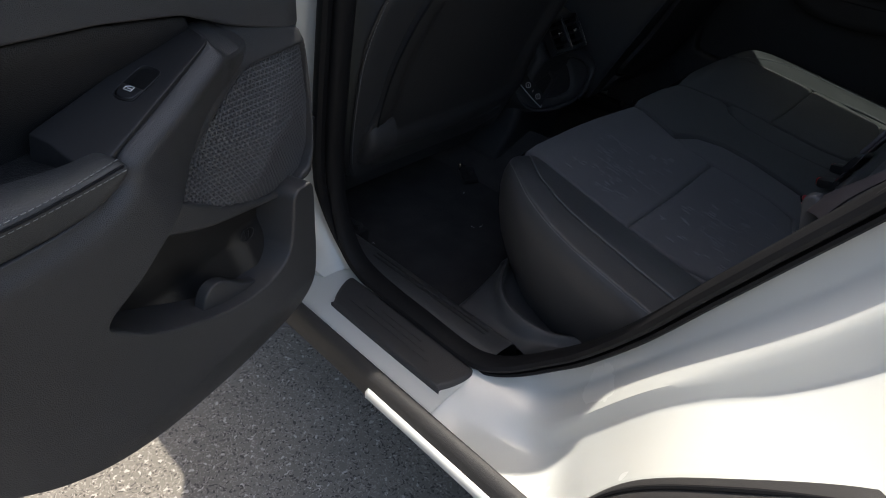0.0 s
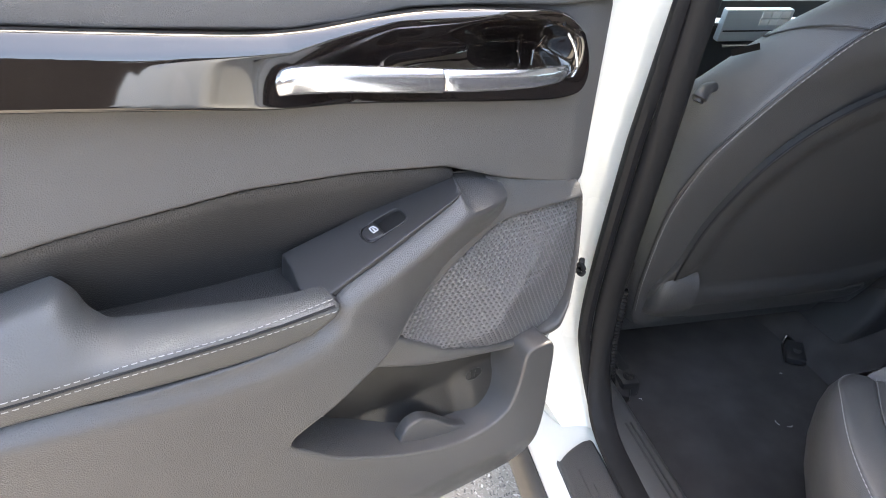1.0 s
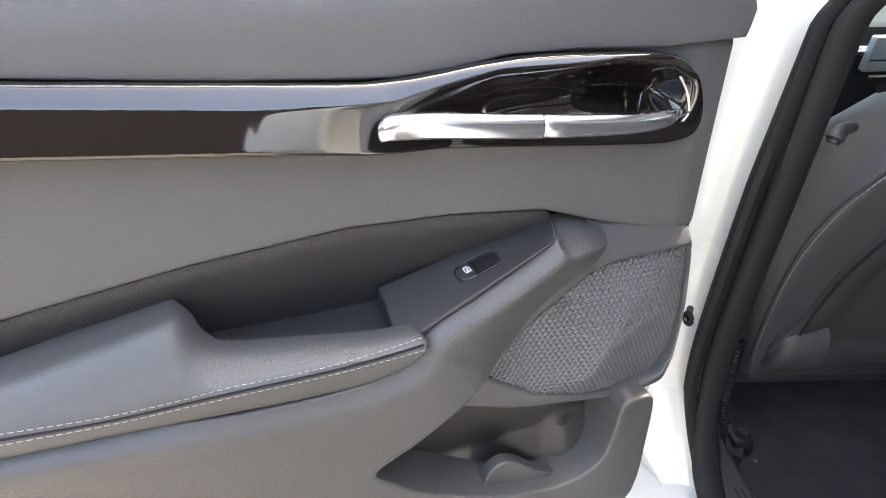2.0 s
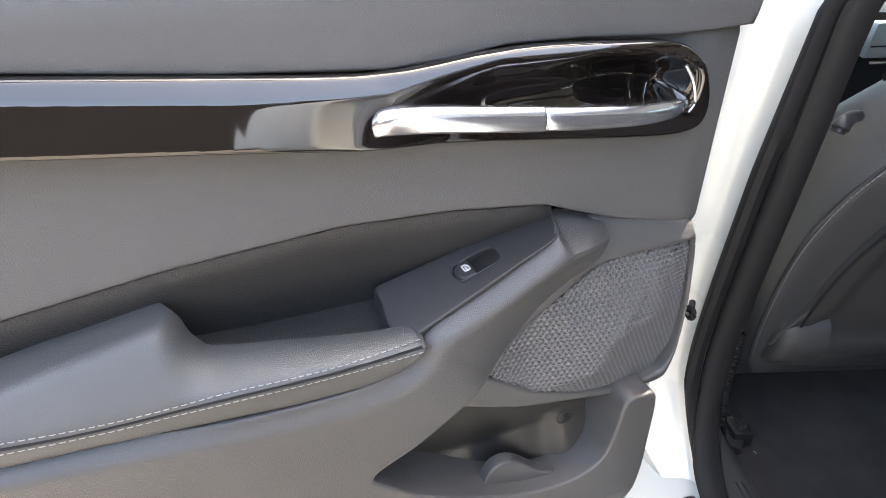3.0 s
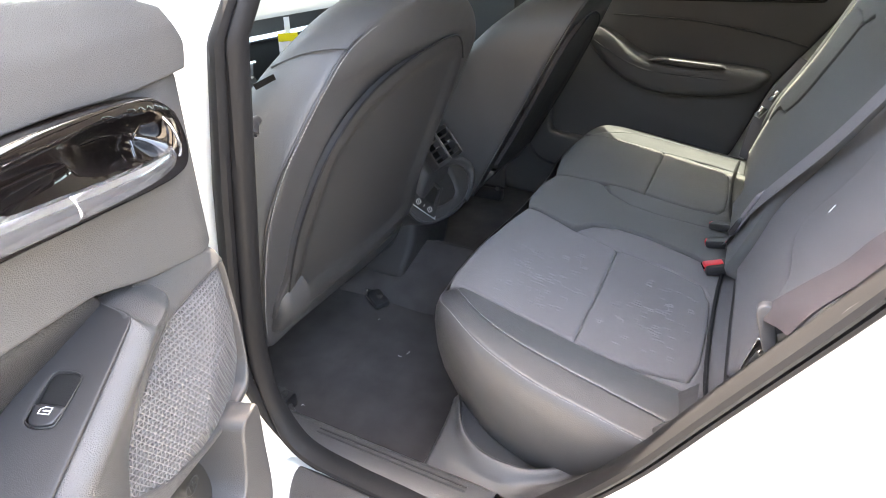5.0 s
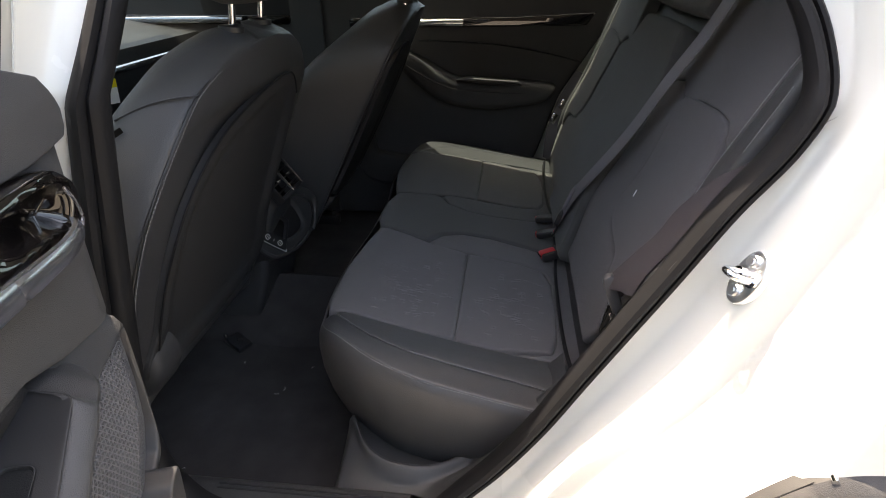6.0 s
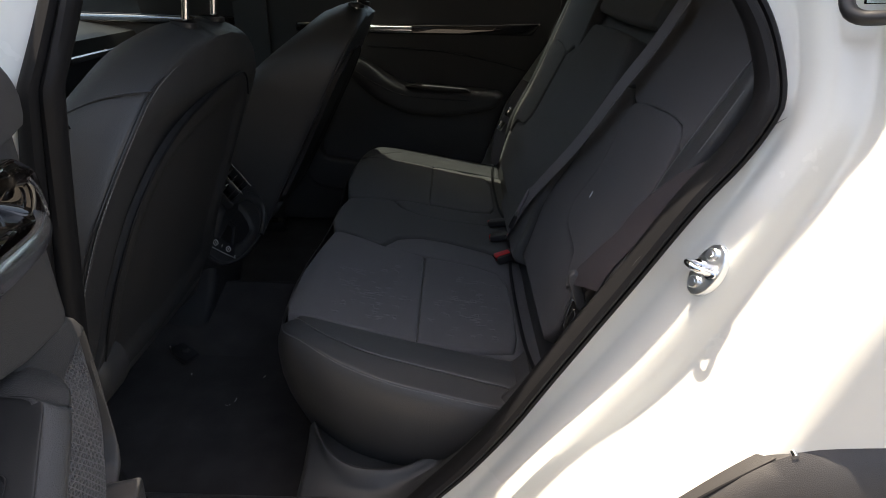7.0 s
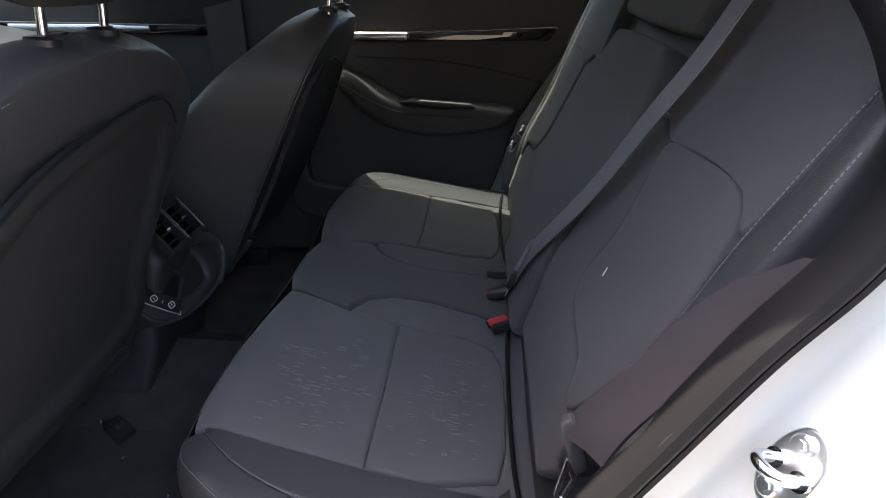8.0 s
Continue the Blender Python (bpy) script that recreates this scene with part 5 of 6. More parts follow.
part("tongue", panel(curve([(0.2300, 0.8800), (0.2330, 0.8885), (0.2425, 0.8915), (0.2475, 0.8840), (0.2615, 0.8435), (0.2590, 0.8375), (0.2515, 0.8330), (0.2465, 0.8370), (0.2350, 0.8660)], 3, True), lambda a, b, h: Vector((a, 0.230 - h + 0.2 * (b - 0.86), b)), 0.004, 0.008, 0.003), TONGUE, outer_belt, "grey plastic tongue")
part("latch", panel([(0.2395, 0.8500), (0.2300, 0.8075), (0.2310, 0.8040), (0.2360, 0.7965), (0.2390, 0.7970), (0.2510, 0.8230), (0.2520, 0.8380)], lambda a, b, h: Vector((a, 0.232 - h + 0.2 * (b - 0.86), b)), 0.004, 0.0025, 0.0008, holes=[[(0.2420, 0.8350), (0.2345, 0.8085), (0.2370, 0.8045), (0.2465, 0.8255)]]), STEEL, outer_belt, "steel latch plate")
part("strap", strap_mesh([Vector((0.246, 0.240, 0.872)), Vector((0.258, 0.262, 0.862)), Vector((0.268, 0.288, 0.850))], 0.04, (-0.35, 0.0, 0.93)), BELT, outer_belt, "dark grey webbing")

far_belt = empty("outer_belt", (0.25, 1.6, 0.70), "dark seat belt with steel latch beside the far door", "seat belt")
part("webbing", strap_mesh(curve([Vector((0.33, 1.615, 0.93)), Vector((0.276, 1.60, 0.83)), Vector((0.242, 1.595, 0.72)), Vector((0.235, 1.59, 0.62))], 6), 0.045, (0.9, 0.1, -0.4)), BELT, far_belt, "dark grey webbing")
for x, z in ((0.272, 0.825), (0.243, 0.775)):
    part("latch", turned(box((-0.012, -0.004, -0.018), (0.012, 0.004, 0.018), 0.003), pose(x, 1.588, z, 0, 30, 0)), STEEL, far_belt, "steel latch plate")

# ---- front seats ----
def front_seat(name, centre, lean_back, label, near, base=-0.553, wide=1.0):
    """A front seat seen from behind; near: the outer side faces the open door."""
    seat = empty(name, (-0.6, centre, 0.34), label, "car seat", "front seats")
    sgn, shift = (1, 0.0) if near else (-1, 0.0)

    def bx(z):
        return base + lean_back * (z - 0.608)

    levels = [(0.535, 0.295, 0), (0.58, 0.315, 0), (0.675, 0.333, 0), (0.82, 0.346, 0), (0.92, 0.338, 0.012), (0.985, 0.325, 0.028), (1.054, 0.298, 0.048), (1.105, 0.25, 0.055), (1.14, 0.19, 0.055), (1.16, 0.13, 0.055), (1.17, 0.07, 0.055)]
    rows = []
    for z, hw, dc in [tuple(p) for p in curve(levels, 5)]:
        hw, dc = hw * wide, dc * wide
        row = []
        th, wd = float(np.interp(z, (0.55, 0.75, 0.95, 1.05, 1.12, 1.17), (0.24, 0.22, 0.145, 0.125, 0.12, 0.12) if near else (0.27, 0.28, 0.25, 0.20, 0.15, 0.12))), 0.035 * min(1.0, max(0.2, (1.15 - z) / 0.15))
        dip = ease((1.09 - z) / 0.06)   # hollow under the pocket panel
        prof = [(-hw - wd + 0.03, th + 0.01), (-hw - wd + 0.004, th), (-hw - wd, th * 0.8), (-hw - wd * 0.5, th * 0.4), (-hw - 0.002, 0.016), (-hw + 0.006, 0.006), (-hw + 0.016 if hw > 0.06 else -hw * 0.8, 0.002), (-hw * 0.6, -0.004 + 0.014 * dip), (0, -0.008 + 0.020 * dip)]
        slim = np.interp(z, (0.5, 0.62, 0.78, 0.95, 1.05), (0.66, 0.68, 0.72, 0.88, 1.0)) if near else 1.0
        full = prof + [(-a * slim, b) for a, b in prof[-2::-1]]
        for a, b in curve(full, 4):
            up = 0.022 * min(1.0, max(0.0, (z - 0.95) / 0.15)) * math.sin(math.pi * min(1.0, max(0.0, b / th)))
            row.append(Vector((bx(z) - b, centre + sgn * (a + dc), z + up)))
        rows.append(row)
    cap = [p.lerp(Vector((bx(1.18) - 0.06, centre + sgn * 0.055, 1.194)), 0.9) for p in rows[-1]]
    part("backrest", loft(rows + [cap]), LEATHER, seat, "black leather backrest")

    def rear(lift):
        return lambda a, b, h: Vector((bx(b) + 0.006 + lift + h + 0.004 * (1 - min(1, abs(a) / 0.3)), centre + sgn * a * wide, b))

    pan = [(-0.268, 0.60), (-0.274, 0.72), (-0.262, 0.83), (-0.212, 0.945), (-0.115, 1.025), (0.04, 1.068), (0.20, 1.078), (0.27, 1.02), (0.255, 0.9), (0.215, 0.75), (0.185, 0.61)]
    pp = part("back_panel", panel(curve(pan, 4, True), rear(0.002), 0.010, 0.01, 0.005, bulge=lambda a, b, e: -0.010 * ease((e - 0.022) / 0.035)), POCKET, seat, "charcoal seat back pocket panel")
    part("piping", tube([rear(0.002)(p[0], p[1], 0) for p in curve(pan[:8], 8)], 0.0024, 8), RUBBER, pp, "black piping")
    hem = [(-0.255, 0.525), (-0.240, 0.60), (0.185, 0.60), (0.19, 0.525)]
    part("hem", panel(hem, lambda a, b, h: Vector((bx(b) + 0.012 - 0.35 * (0.60 - b) + h, centre + sgn * a * wide, b)), 0.015, 0.02, 0.008), LEATHER, seat, "black seat back hem")
    st = [(0.157, 1.164), (0.034, 1.160), (-0.10, 1.141), (-0.191, 1.112), (-0.247, 1.054), (-0.296, 0.984), (-0.330, 0.92), (-0.346, 0.822), (-0.333, 0.675), (-0.315, 0.58)]
    part("stitching", stitches([Vector((bx(p[1]) - 0.002, centre + sgn * (p[0] + 0.006 * (p[0] < -0.15)) * wide, p[1])) for p in curve(st, 10)], 0.0048, 0.0028, 0.00072, up=(1, 0, 0)), THREAD, seat, "pale seam stitching")
    part("seam", tube([Vector((bx(p[1]) - 0.0055, centre + sgn * (p[0] + 0.0015 * (p[0] < -0.15)) * wide, p[1] + 0.003 * (p[0] > -0.15))) for p in curve(st, 10)], 0.0018, 6), PLASTIC, seat)
    tee = [(bx(1.112) - 0.003, -0.196, 1.112), (bx(1.112) - 0.03, -0.215, 1.112), (bx(1.112) - 0.07, -0.232, 1.104), (bx(1.1) - 0.11, -0.25, 1.085)]
    part("tee_seam", tube([Vector((p[0], centre + sgn * p[1] * wide, p[2])) for p in curve(tee, 6)], 0.0016, 6), PLASTIC, seat, "black seam line")
    part("cushion", loft([[Vector((shift + x, centre + y, z)) for y in np.linspace(-0.27, 0.27, 12)] for x, z in ((-0.70, 0.42), (-0.67, 0.50), (-0.66, 0.58), (-0.72, 0.63), (-0.9, 0.65), (-1.05, 0.67), (-1.12, 0.64), (-1.12, 0.45))]), LEATHER, seat, "black leather seat cushion")
    for k in (-1, 1):
        y = centre + sgn * 0.055 + 0.064 * k
        part("headrest_post", tube([(bx(1.19) - 0.045, y, 1.18), (bx(1.19) - 0.03, y, 1.28)], 0.0062, 14), STEEL, seat, "chrome headrest post")
        part("guide", tube([(bx(1.19) - 0.046, y, 1.186), (bx(1.19) - 0.045, y, 1.194), (bx(1.19) - 0.045, y, 1.197)], 0.018, 16, taper=lambda t: 1.0 if t < 0.9 else 0.75, squash=(1.0, 1.25)), PLASTIC, seat, "black post guide")
    hr = []
    for z, hw, t in ((1.230, 0.07, 0.03), (1.240, 0.10, 0.05), (1.30, 0.125, 0.06), (1.37, 0.125, 0.06), (1.42, 0.10, 0.045), (1.43, 0.05, 0.02)):
        hr.append([Vector((bx(1.19) - 0.035 + 0.2 * (z - 1.25) + t * math.sin(k * math.pi / 12), centre + sgn * 0.055 + hw * math.copysign(abs(math.cos(k * math.pi / 12)) ** 0.6, math.cos(k * math.pi / 12)), z)) for k in range(24)])
    v, f = loft(hr, True)
    f += [tuple(range(24)), tuple(len(v) - 1 - k for k in range(24))]
    part("headrest", (v, f), LEATHER, seat, "black leather headrest")
    # recliner cover low on the outer side
    yo = centre - sgn * (0.285 if near else 0.25)
    cov = [(shift - 0.56 + 0.042 * math.cos(k * math.pi / 10) + 0.25 * 0.06 * math.sin(k * math.pi / 10), 0.625 + 0.06 * math.sin(k * math.pi / 10)) for k in range(20)]
    part("recliner_cover", panel(cov, lambda a, b, h: Vector((a, yo - sgn * (0.012 + h), b)), 0.01, 0.05, 0.022), DARK, seat, "charcoal plastic recliner cover")
    part("rail", box((shift - 1.05, yo + 0.02 * sgn - 0.02, 0.335), (shift - 0.58, yo + 0.02 * sgn + 0.02, 0.375), 0.006), PLASTIC, seat, "black steel seat rail")
    yi = centre + sgn * 0.24
    part("rail", box((shift - 1.05, yi - 0.02, 0.335), (shift - 0.66, yi + 0.02, 0.37), 0.006), PLASTIC, seat, "black steel seat rail")
    part("rail_bolt", rod((shift - 0.69, yi, 0.36), (shift - 0.69, yi, 0.385), 0.011, 12, 0.003), CLAD, seat, "bolt head")
    part("rail_bolt", rod((shift - 0.60, yo + 0.02 * sgn, 0.37), (shift - 0.60, yo + 0.02 * sgn, 0.39), 0.011, 12, 0.003), CLAD, seat, "bolt head")
    return seat


def seat_bracket(at, parent):
    """A bolted rail end with a plastic foot."""
    x, y, z = at
    br = part("rail_end", turned(box((-0.03, -0.022, -0.006), (0.035, 0.022, 0.012), 0.005), pose(x, y, z + 0.006, 0, 8, -30)), PLASTIC, parent, "black rail end cover")
    part("bolt", rod((x + 0.008, y, z + 0.012), (x + 0.008, y, z + 0.026), 0.010, 6, 0.002), CLAD, br, "bolt head")
    part("washer", rod((x + 0.008, y, z + 0.010), (x + 0.008, y, z + 0.016), 0.015, 16, 0.002), PLASTIC, br)
    part("clip", tube(curve([(x - 0.02, y - 0.015, z + 0.018), (x - 0.03, y - 0.004, z + 0.034), (x - 0.022, y + 0.012, z + 0.024)], 5), 0.003, 8), STEEL, br, "bright spring clip")


driver = front_seat("front_seat", 0.548, 0.32, "black leather front seat with stitched backrest seen behind", True)
front_seat("front_seat", 1.335, 0.52, "black leather front seat with its backrest near the far door", False, -0.475, 0.74)
part("seat_pin", tube(curve([(-0.474, 0.218, 1.026), (-0.470, 0.206, 1.025), (-0.466, 0.198, 1.022), (-0.463, 0.192, 1.016), (-0.462, 0.189, 1.010)], 5), 0.010, 12, taper=lambda s: 0.7 + 0.5 * s if s < 0.85 else 0.8), PLASTIC, driver, "small black plastic guide")

seat_bracket((-0.635, 0.725, 0.345), driver)
seat_bracket((-0.60, 0.27, 0.345), driver)
# ribbed cable sleeve beside the seat
sleeve = [(-0.556, 0.20, 0.64), (-0.552, 0.20, 0.58), (-0.553, 0.20, 0.52), (-0.548, 0.205, 0.46), (-0.55, 0.215, 0.40)]
path = resample(curve(sleeve, 8), 0.004)
part("cable_sleeve", tube(path, 0.010, 10, taper=lambda s: 1.0 if int(s * (len(path) - 1) + 0.5) % 2 else 0.8), RUBBER, driver, "black ribbed cable sleeve")
part("sleeve_clip", rod((-0.553, 0.196, 0.645), (-0.556, 0.205, 0.70), 0.007, 10, 0.002), PLASTIC, driver)

# ---- centre console ----
console = empty("centre_console", (-0.6, 0.93, 0.34), "black centre console with rear air vents and charging sockets", "console")


def on_console(a, b, h):
    """The console's rear face: a across, b height, h outwards."""
    return Vector((np.interp(b, (0.34, 0.50, 0.60, 0.70, 0.79), (-0.605, -0.565, -0.555, -0.53, -0.585)) + h, a, b))


part("body", panel(curve([(0.81, 0.36), (0.815, 0.50), (0.83, 0.62), (0.855, 0.74), (0.88, 0.785), (0.94, 0.795), (1.03, 0.795), (1.06, 0.74), (1.07, 0.62), (1.07, 0.50), (1.07, 0.36)], 3, True), on_console, 0.012, 0.45, 0.02), DARK, console, "charcoal console body")


def on_vent(a, b, h):
    """b: 0 at the foot of the vents, 1 at their top."""
    return Vector((-0.512 - 0.048 * b, 0.945 + a, 0.722 + 0.062 * b)) + Vector((0.79, 0, 0.61)) * h


vents = part("vent_frame", panel([(-0.072, -0.1), (-0.072, 1.1), (0.072, 1.1), (0.072, -0.1)], lambda a, b, h: on_vent(a, b, h + 0.006), 0.02, 0.02, 0.003, holes=[[(-0.064, 0.03), (-0.064, 0.97), (-0.004, 0.97), (-0.004, 0.03)], [(0.004, 0.03), (0.004, 0.97), (0.064, 0.97), (0.064, 0.03)]]), PLASTIC, console, "black vent frame")
part("vent_duct", panel([(-0.066, 0.0), (-0.066, 1.0), (0.066, 1.0), (0.066, 0.0)], lambda a, b, h: on_vent(a, b, h - 0.018), 0.03, 0.002, 0.001), VOID, vents)
for a0 in (-0.062, 0.006):
    for k in range(3):
        part("vent_slat", slab([[on_vent(a0, 0.22 + 0.28 * k, 0.004), on_vent(a0 + 0.056, 0.22 + 0.28 * k, 0.004)], [on_vent(a0, 0.16 + 0.28 * k, -0.008), on_vent(a0 + 0.056, 0.16 + 0.28 * k, -0.008)]], (0, 0, 0.0016)), PLASTIC, vents)
    part("vent_tab", tube([on_vent(a0 + 0.026, 0.5, 0.004), on_vent(a0 + 0.034, 0.5, 0.010)], 0.004, 8), CHROME, vents, "small bright vent tab")
for a0 in (0.0, 0.069):
    part("vent_bar", tube([on_vent(a0, -0.06, 0.007), on_vent(a0, 0.5, 0.0085), on_vent(a0, 1.06, 0.007)], 0.0018, 8), CHROME, vents, "bright vent bar")


def on_pod(a, b, h):
    """The pod's face looks up and back."""
    return Vector((-0.538 + 0.40 * (0.63 - b) + 0.22 * (a - 0.93), a - 0.022, b)) + Vector((0.90, 0, 0.43)) * h


pod_line = curve([(0.815, 0.628), (0.835, 0.585), (0.875, 0.563), (0.95, 0.557), (1.03, 0.572), (1.08, 0.612), (1.085, 0.655), (1.04, 0.686), (0.96, 0.693), (0.88, 0.686), (0.83, 0.662)], 5, True)
tray_hole = curve([(0.905, 0.60), (0.895, 0.635), (0.905, 0.670), (0.96, 0.677), (1.01, 0.668), (1.022, 0.63), (1.01, 0.597), (0.955, 0.588)], 4, True)
pod = part("socket_pod", panel(pod_line, on_pod, 0.007, 0.09, 0.012, holes=[tray_hole]), DARK, console, "charcoal socket pod")
part("hood", tube([on_pod(p[0], p[1], 0.004 + 0.006 * math.sin(math.pi * i / 30)) for i, p in enumerate(pod_line[20:51])], 0.014, 10, taper=lambda t: 0.35 + 0.65 * math.sin(math.pi * min(1.0, t * 0.8 + 0.1)), squash=(0.8, 1.0)), HARD, pod, "grey rounded pod hood")
part("tray", panel(tray_hole, lambda a, b, h: on_pod(a, b, h - 0.009), 0.01, 0.002, 0.001), PLASTIC, pod, "black rubber storage tray")
def pod_line_at(s, t):
    return (0.869 + 0.66 * s + 0.75 * t, 0.614 - 0.75 * s + 0.66 * t)


face = curve([pod_line_at(*p) for p in ((-0.046, -0.010), (-0.040, -0.018), (0.040, -0.018), (0.046, -0.010), (0.047, 0.070), (0.040, 0.080), (-0.040, 0.080), (-0.047, 0.070))], 4, True)
tray = curve([pod_line_at(*p) for p in ((-0.036, 0.022), (-0.032, 0.016), (0.032, 0.016), (0.036, 0.022), (0.037, 0.064), (0.032, 0.071), (-0.032, 0.071), (-0.037, 0.064))], 4, True)
plate_face = part("socket_face", panel(face, lambda a, b, h: on_pod(a, b, h + 0.006), 0.006, 0.012, 0.003, holes=[tray]), PLASTIC, pod, "black socket plate")
part("tray_floor", panel(tray, lambda a, b, h: on_pod(a, b, h - 0.001), 0.008, 0.002, 0.001), LINER_SHADE, plate_face, "black rubber storage tray")
part("plate_edge", tube([on_pod(p[0], p[1], 0.005) for p in face[:13]], 0.0016, 6), SILVER, plate_face, "thin bright lower edge")
part("pod_rim", tube([on_pod(p[0], p[1], -0.004) for p in pod_line], 0.006, 8, True), DARK, pod, "satin pod rim")
for y, z in ((0.852, 0.628), (0.880, 0.596)):
    part("socket", tube([on_pod(y + 0.0075 * math.copysign(abs(math.cos(k * math.pi / 8)) ** 0.5, math.cos(k * math.pi / 8)), z + 0.006 * math.copysign(abs(math.sin(k * math.pi / 8)) ** 0.5, math.sin(k * math.pi / 8)), 0.0072) for k in range(16)], 0.0011, 5, True), CARD, pod, "pale ringed charging socket")
    part("socket_pin", tube([on_pod(y, z - 0.003, 0.0072), on_pod(y, z + 0.003, 0.0072)], 0.0009, 5), CARD, pod)
part("mark", tube([on_pod(0.863, 0.610, 0.007), on_pod(0.869, 0.614, 0.007)], 0.0009, 5), CARD, pod)

# ---- far doors ----
def far(base=1.66):
    return lambda a, b, h: Vector((a, base - 0.05 * max(0, 0.95 - b) - h, b))


far_door = empty("far_door", (0, 1.7, 0.5), "closed far rear door with dark trim and armrest", "car door")
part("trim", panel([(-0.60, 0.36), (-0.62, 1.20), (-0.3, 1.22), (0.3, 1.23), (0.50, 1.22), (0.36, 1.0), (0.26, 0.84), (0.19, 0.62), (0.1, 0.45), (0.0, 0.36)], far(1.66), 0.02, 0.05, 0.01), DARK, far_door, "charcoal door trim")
part("gloss_band", panel([(-0.5, 1.075), (-0.5, 1.105), (-0.2, 1.105), (0.1, 1.11), (0.365, 1.125), (0.335, 1.082), (0.1, 1.078), (-0.2, 1.074)], far(1.645), 0.012, 0.01, 0.006), PIANO, far_door, "piano black door band")
part("handle", tube(curve([(-0.36, 1.625, 1.088), (-0.22, 1.62, 1.091), (-0.09, 1.625, 1.092)], 6), 0.011, 12, squash=(0.5, 1)), CHROME, far_door, "satin chrome handle")
part("armrest", panel(curve([(-0.325, 0.975), (-0.29, 0.993), (-0.24, 0.975), (-0.10, 0.905), (0.14, 0.897), (0.24, 0.885), (0.235, 0.855), (0.19, 0.825), (0.05, 0.80), (-0.06, 0.80), (-0.16, 0.825), (-0.25, 0.88), (-0.315, 0.945)], 4, True), far(1.588), 0.010, 0.075, 0.026), DARK, far_door, "dark padded armrest")
part("arm_top", panel([(-0.11, 0.905), (-0.07, 0.915), (0.11, 0.905), (0.125, 0.893), (0.0, 0.892)], far(1.580), 0.008, 0.03, 0.006), PLASTIC, far_door, "gloss black arm shelf")
part("arm_seam", tube(curve([(-0.29, 1.583, 0.955), (-0.20, 1.582, 0.905), (-0.10, 1.582, 0.872), (0.08, 1.584, 0.862), (0.22, 1.588, 0.862)], 6), 0.002, 6), PLASTIC, far_door, "black seam line")
part("insert_line", tube(curve([(-0.25, 1.648, 1.03), (0.0, 1.648, 1.02), (0.2, 1.648, 0.99), (0.33, 1.648, 0.96)], 6), 0.003, 6), PLASTIC, far_door, "soft fold across the trim")
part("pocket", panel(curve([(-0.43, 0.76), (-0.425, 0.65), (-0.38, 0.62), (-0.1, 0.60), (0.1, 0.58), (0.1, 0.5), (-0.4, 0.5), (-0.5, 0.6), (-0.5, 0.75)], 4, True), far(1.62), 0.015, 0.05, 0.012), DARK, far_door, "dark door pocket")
far_front = empty("far_front_door", (-1.0, 1.7, 0.5), "closed far front door with dark trim", "car door")
part("trim", panel([(-1.7, 0.36), (-1.7, 1.2), (-0.70, 1.2), (-0.72, 0.36)], far(1.69), 0.03, 0.05, 0.01), HARD, far_front, "grey door trim")
part("gloss_band", panel([(-1.5, 1.08), (-1.5, 1.115), (-0.72, 1.115), (-0.73, 1.08)], far(1.675), 0.02, 0.01, 0.006), PIANO, far_front, "piano black door band")
part("handle", tube([(-1.36, 1.65, 1.098), (-1.1, 1.645, 1.1), (-0.9, 1.65, 1.1)], 0.011, 12, squash=(0.5, 1)), CHROME, far_front, "satin chrome handle")
part("far_post", slab([[Vector((-0.72, 1.66, z)), Vector((-0.60, 1.65, z))] for z in (0.35, 0.8, 1.1, 1.5)], (0, 0.05, 0)), HARD, car, "grey far pillar trim")

# ---- dashboard ----
dash = empty("dashboard", (-1.2, 0.9, 0.8), "black dashboard with a silver climate panel", "dashboard")
part("body", slab([[Vector((x, y, z)) for y in (0.2, 0.6, 0.9, 1.2, 1.65)] for x, z in ((-1.12, 0.5), (-1.08, 0.78), (-1.04, 0.98), (-1.08, 1.06), (-1.5, 1.12))], (-0.05, 0, -0.02)), PLASTIC, dash)
part("trim_line", tube([(-1.035, 0.25, 1.02), (-1.03, 0.9, 1.02), (-1.035, 1.6, 1.02)], 0.010, 8), CHROME, dash, "satin chrome trim line")
climate = part("control_panel", turned(box((-0.01, -0.085, -0.036), (0.01, 0.085, 0.036), 0.004), pose(-1.0, 0.665, 1.02, 0, 12, 0)), SILVER, dash, "silver climate control panel")
for k in range(3):
    for r in range(2):
        part("key", turned(box((0.009, 0.004 + 0.024 * k, 0.002 + 0.016 * r), (0.013, 0.026 + 0.024 * k, 0.016 + 0.016 * r), 0.001), pose(-1.0, 0.665, 1.02, 0, 12, 0)), CARD, climate, "pale key")
part("knob", rod((-0.992, 0.705, 0.998), (-0.972, 0.705, 0.994), 0.011, 16, 0.002), SILVER, climate, "silver turning knob")
part("groove", turned(box((0.008, -0.08, -0.012), (0.0115, 0.075, -0.009), 0), pose(-1.0, 0.665, 1.02, 0, 12, 0)), PLASTIC, climate)
part("side_rail", turned(box((-0.008, -0.009, -0.05), (0.008, 0.009, 0.05), 0.003), pose(-0.985, 0.725, 0.93, 0, 10, 8)), SILVER, dash, "silver console rail")
part("shift_knob", loft([[Vector((-0.93 + r * math.cos(k * math.pi / 8), 0.66 + r * 1.2 * math.sin(k * math.pi / 8), z)) for k in range(17)] for z, r in ((0.90, 0.02), (0.92, 0.026), (0.945, 0.028), (0.96, 0.02), (0.965, 0.002))]), LEATHER, dash, "grey leather shift knob")
part("rim", tube([(-0.978, 0.58, 0.978), (-0.978, 0.75, 0.978)], 0.004, 8), STEEL, dash, "bright lower rim")
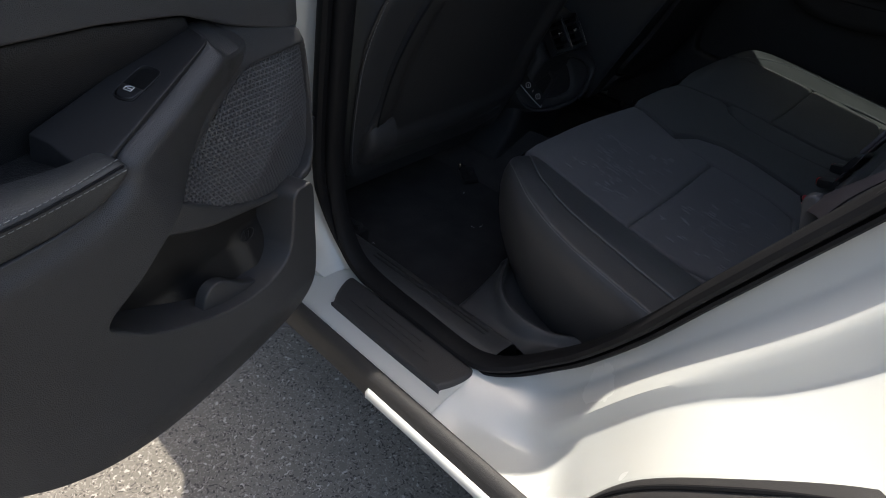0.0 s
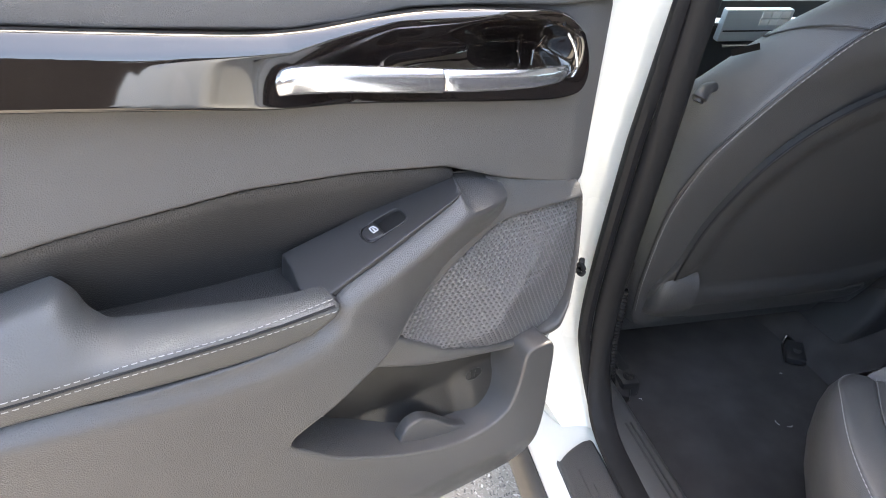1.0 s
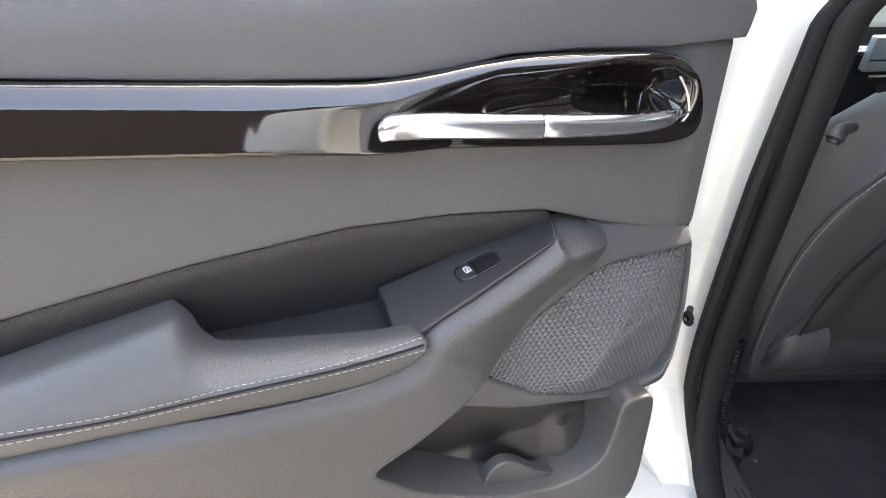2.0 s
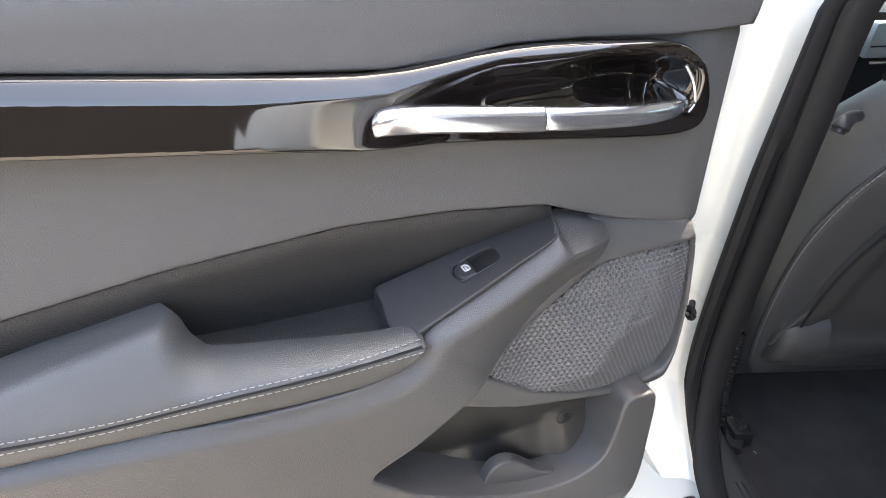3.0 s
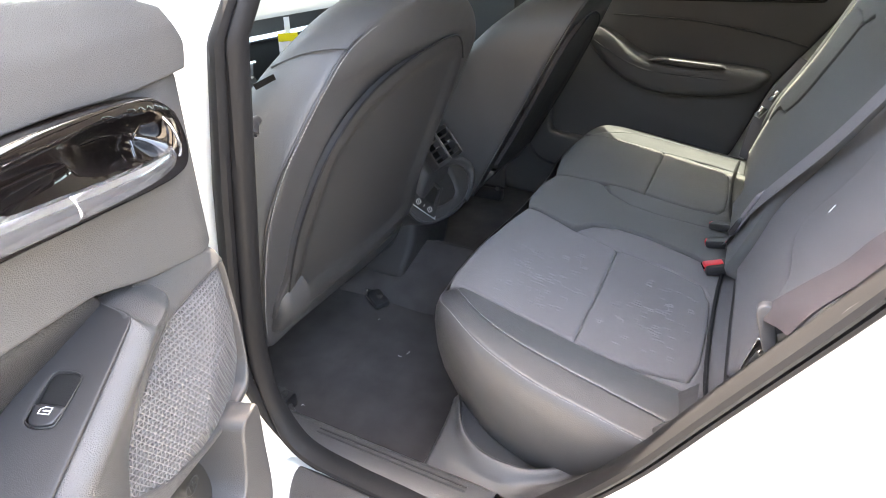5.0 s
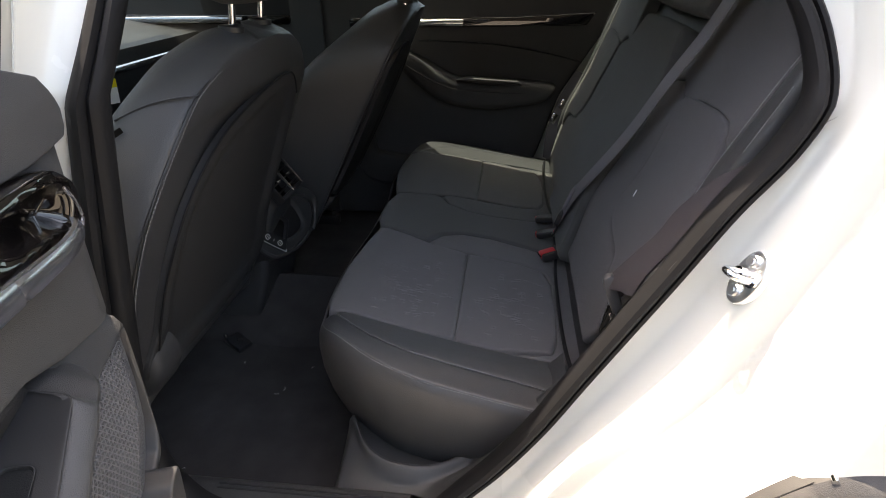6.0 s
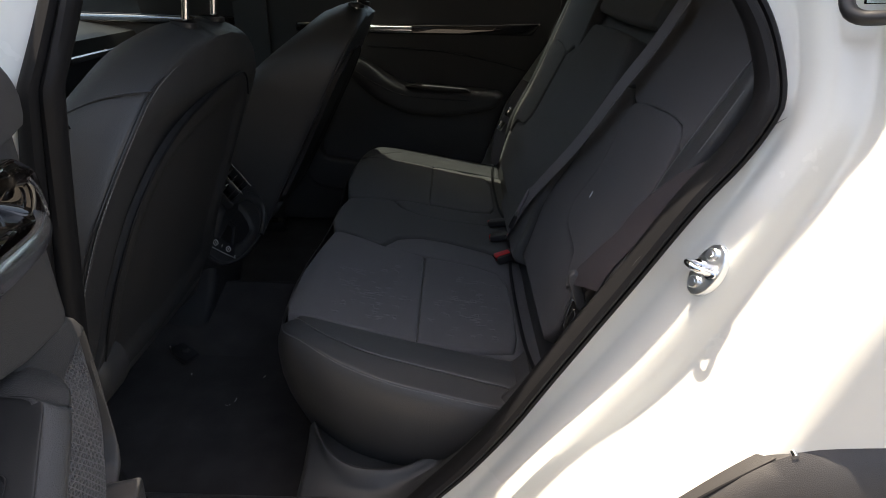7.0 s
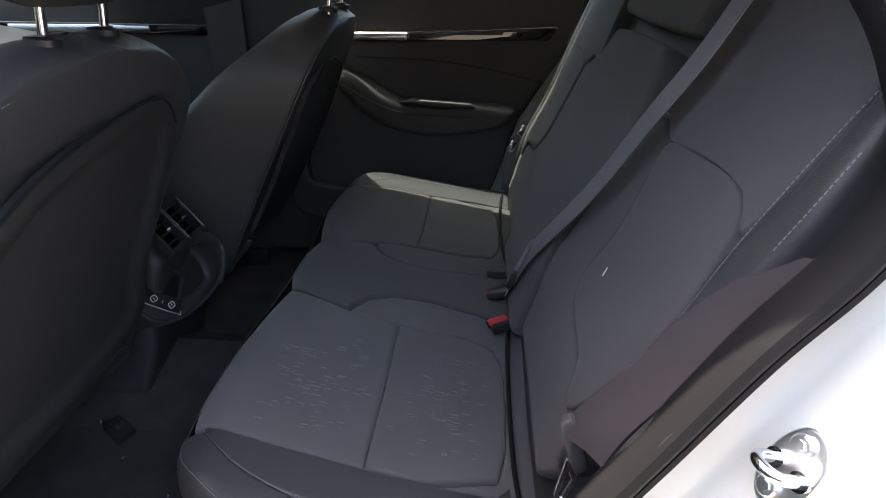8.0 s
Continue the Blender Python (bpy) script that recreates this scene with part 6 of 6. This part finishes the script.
tag = empty("hang_tag", (-0.75, 0.63, 1.05), "yellow and white card tag hanging from a white strip", "tag")
part("card", turned(box((-0.001, -0.022, -0.035), (0.001, 0.022, 0.0), 0), pose(-0.752, 0.63, 1.063, 0, 8, -35)), CARD, tag, "white card")
part("header", turned(box((-0.0014, -0.022, -0.001), (0.0014, 0.022, 0.016), 0), pose(-0.752, 0.63, 1.063, 0, 8, -35)), YELLOW, tag, "yellow card heading")
part("strip", turned(box((-0.0006, -0.006, 0.012), (0.0006, 0.006, 0.05), 0), pose(-0.752, 0.63, 1.063, 0, 8, -35)), CARD, tag, "white paper strip")

# ---- small details ----
def marks(seed, x0, x1, y0, y1, count, name):
    """Short raised dashes, pairs and open squares stitched into a cloth pad, denser in its middle."""
    rnd = random.Random(seed)
    out = []
    for _ in range(count):
        x, y = rnd.triangular(x0, x1), rnd.triangular(y0, y1, y0 + 0.35 * (y1 - y0))
        d = rnd.uniform(0.008, 0.013)
        kind = rnd.random()
        w = rnd.uniform(0.006, 0.011)
        lines = [[(x, y), (x + d, y)]] if kind < 0.5 else [[(x, y), (x + d, y)], [(x + 0.003, y - w), (x + d * 0.8, y - w)]] if kind < 0.75 else [[(x, y), (x + d, y), (x + d, y - w)]] if kind < 0.9 else [[(x + d, y), (x, y), (x, y - w), (x + d * 1.1, y - w), (x + d * 1.1, y - w * 0.4)]]
        for p in lines:
            out.append(tube([Vector((a, b, crown(a, b) + 0.0032)) for a, b in p], 0.0010, 5))
    ob = part(name, join(*out), EMBROIDERY, bench, "small embroidered dashes on the cloth")
    ob["kind"] = "stuff"


marks(3, -0.20, -0.02, 0.41, 0.69, 70, "embroidery")
marks(5, 0.015, 0.18, 0.41, 0.69, 55, "embroidery")
lint = random.Random(11)
for k in range(6):
    x, y, a = lint.uniform(-0.62, -0.28), lint.uniform(0.30, 0.75), lint.uniform(0, 6.3)
    d = lint.uniform(0.004, 0.012)
    fibre = part("lint", tube(curve([(x, y, 0.336), (x + d * math.cos(a), y + d * math.sin(a), 0.3375), (x + d * 1.6 * math.cos(a + 0.5), y + d * 1.6 * math.sin(a + 0.5), 0.336)], 4), 0.0004, 5), CARD)
    tagged(fibre, "pale scrap of lint on the black carpet", "lint", "lint on the carpet")
part("shoulder_loop", slab([[Vector((-0.505, 0.252, 1.068)), Vector((-0.487, 0.28, 1.080))], [Vector((-0.502, 0.254, 1.060)), Vector((-0.485, 0.282, 1.072))]], (0.0015, -0.001, 0)), VOID, driver, "black fabric loop")
part("label_tag", slab([[on_back(0.010)(0.474, 0.916, 0), on_back(0.010)(0.4758, 0.916, 0)], [on_back(0.010)(0.477, 0.927, 0), on_back(0.010)(0.4788, 0.927, 0)]], (-0.001, 0, 0)), MARK, bench, "small white thread tag")
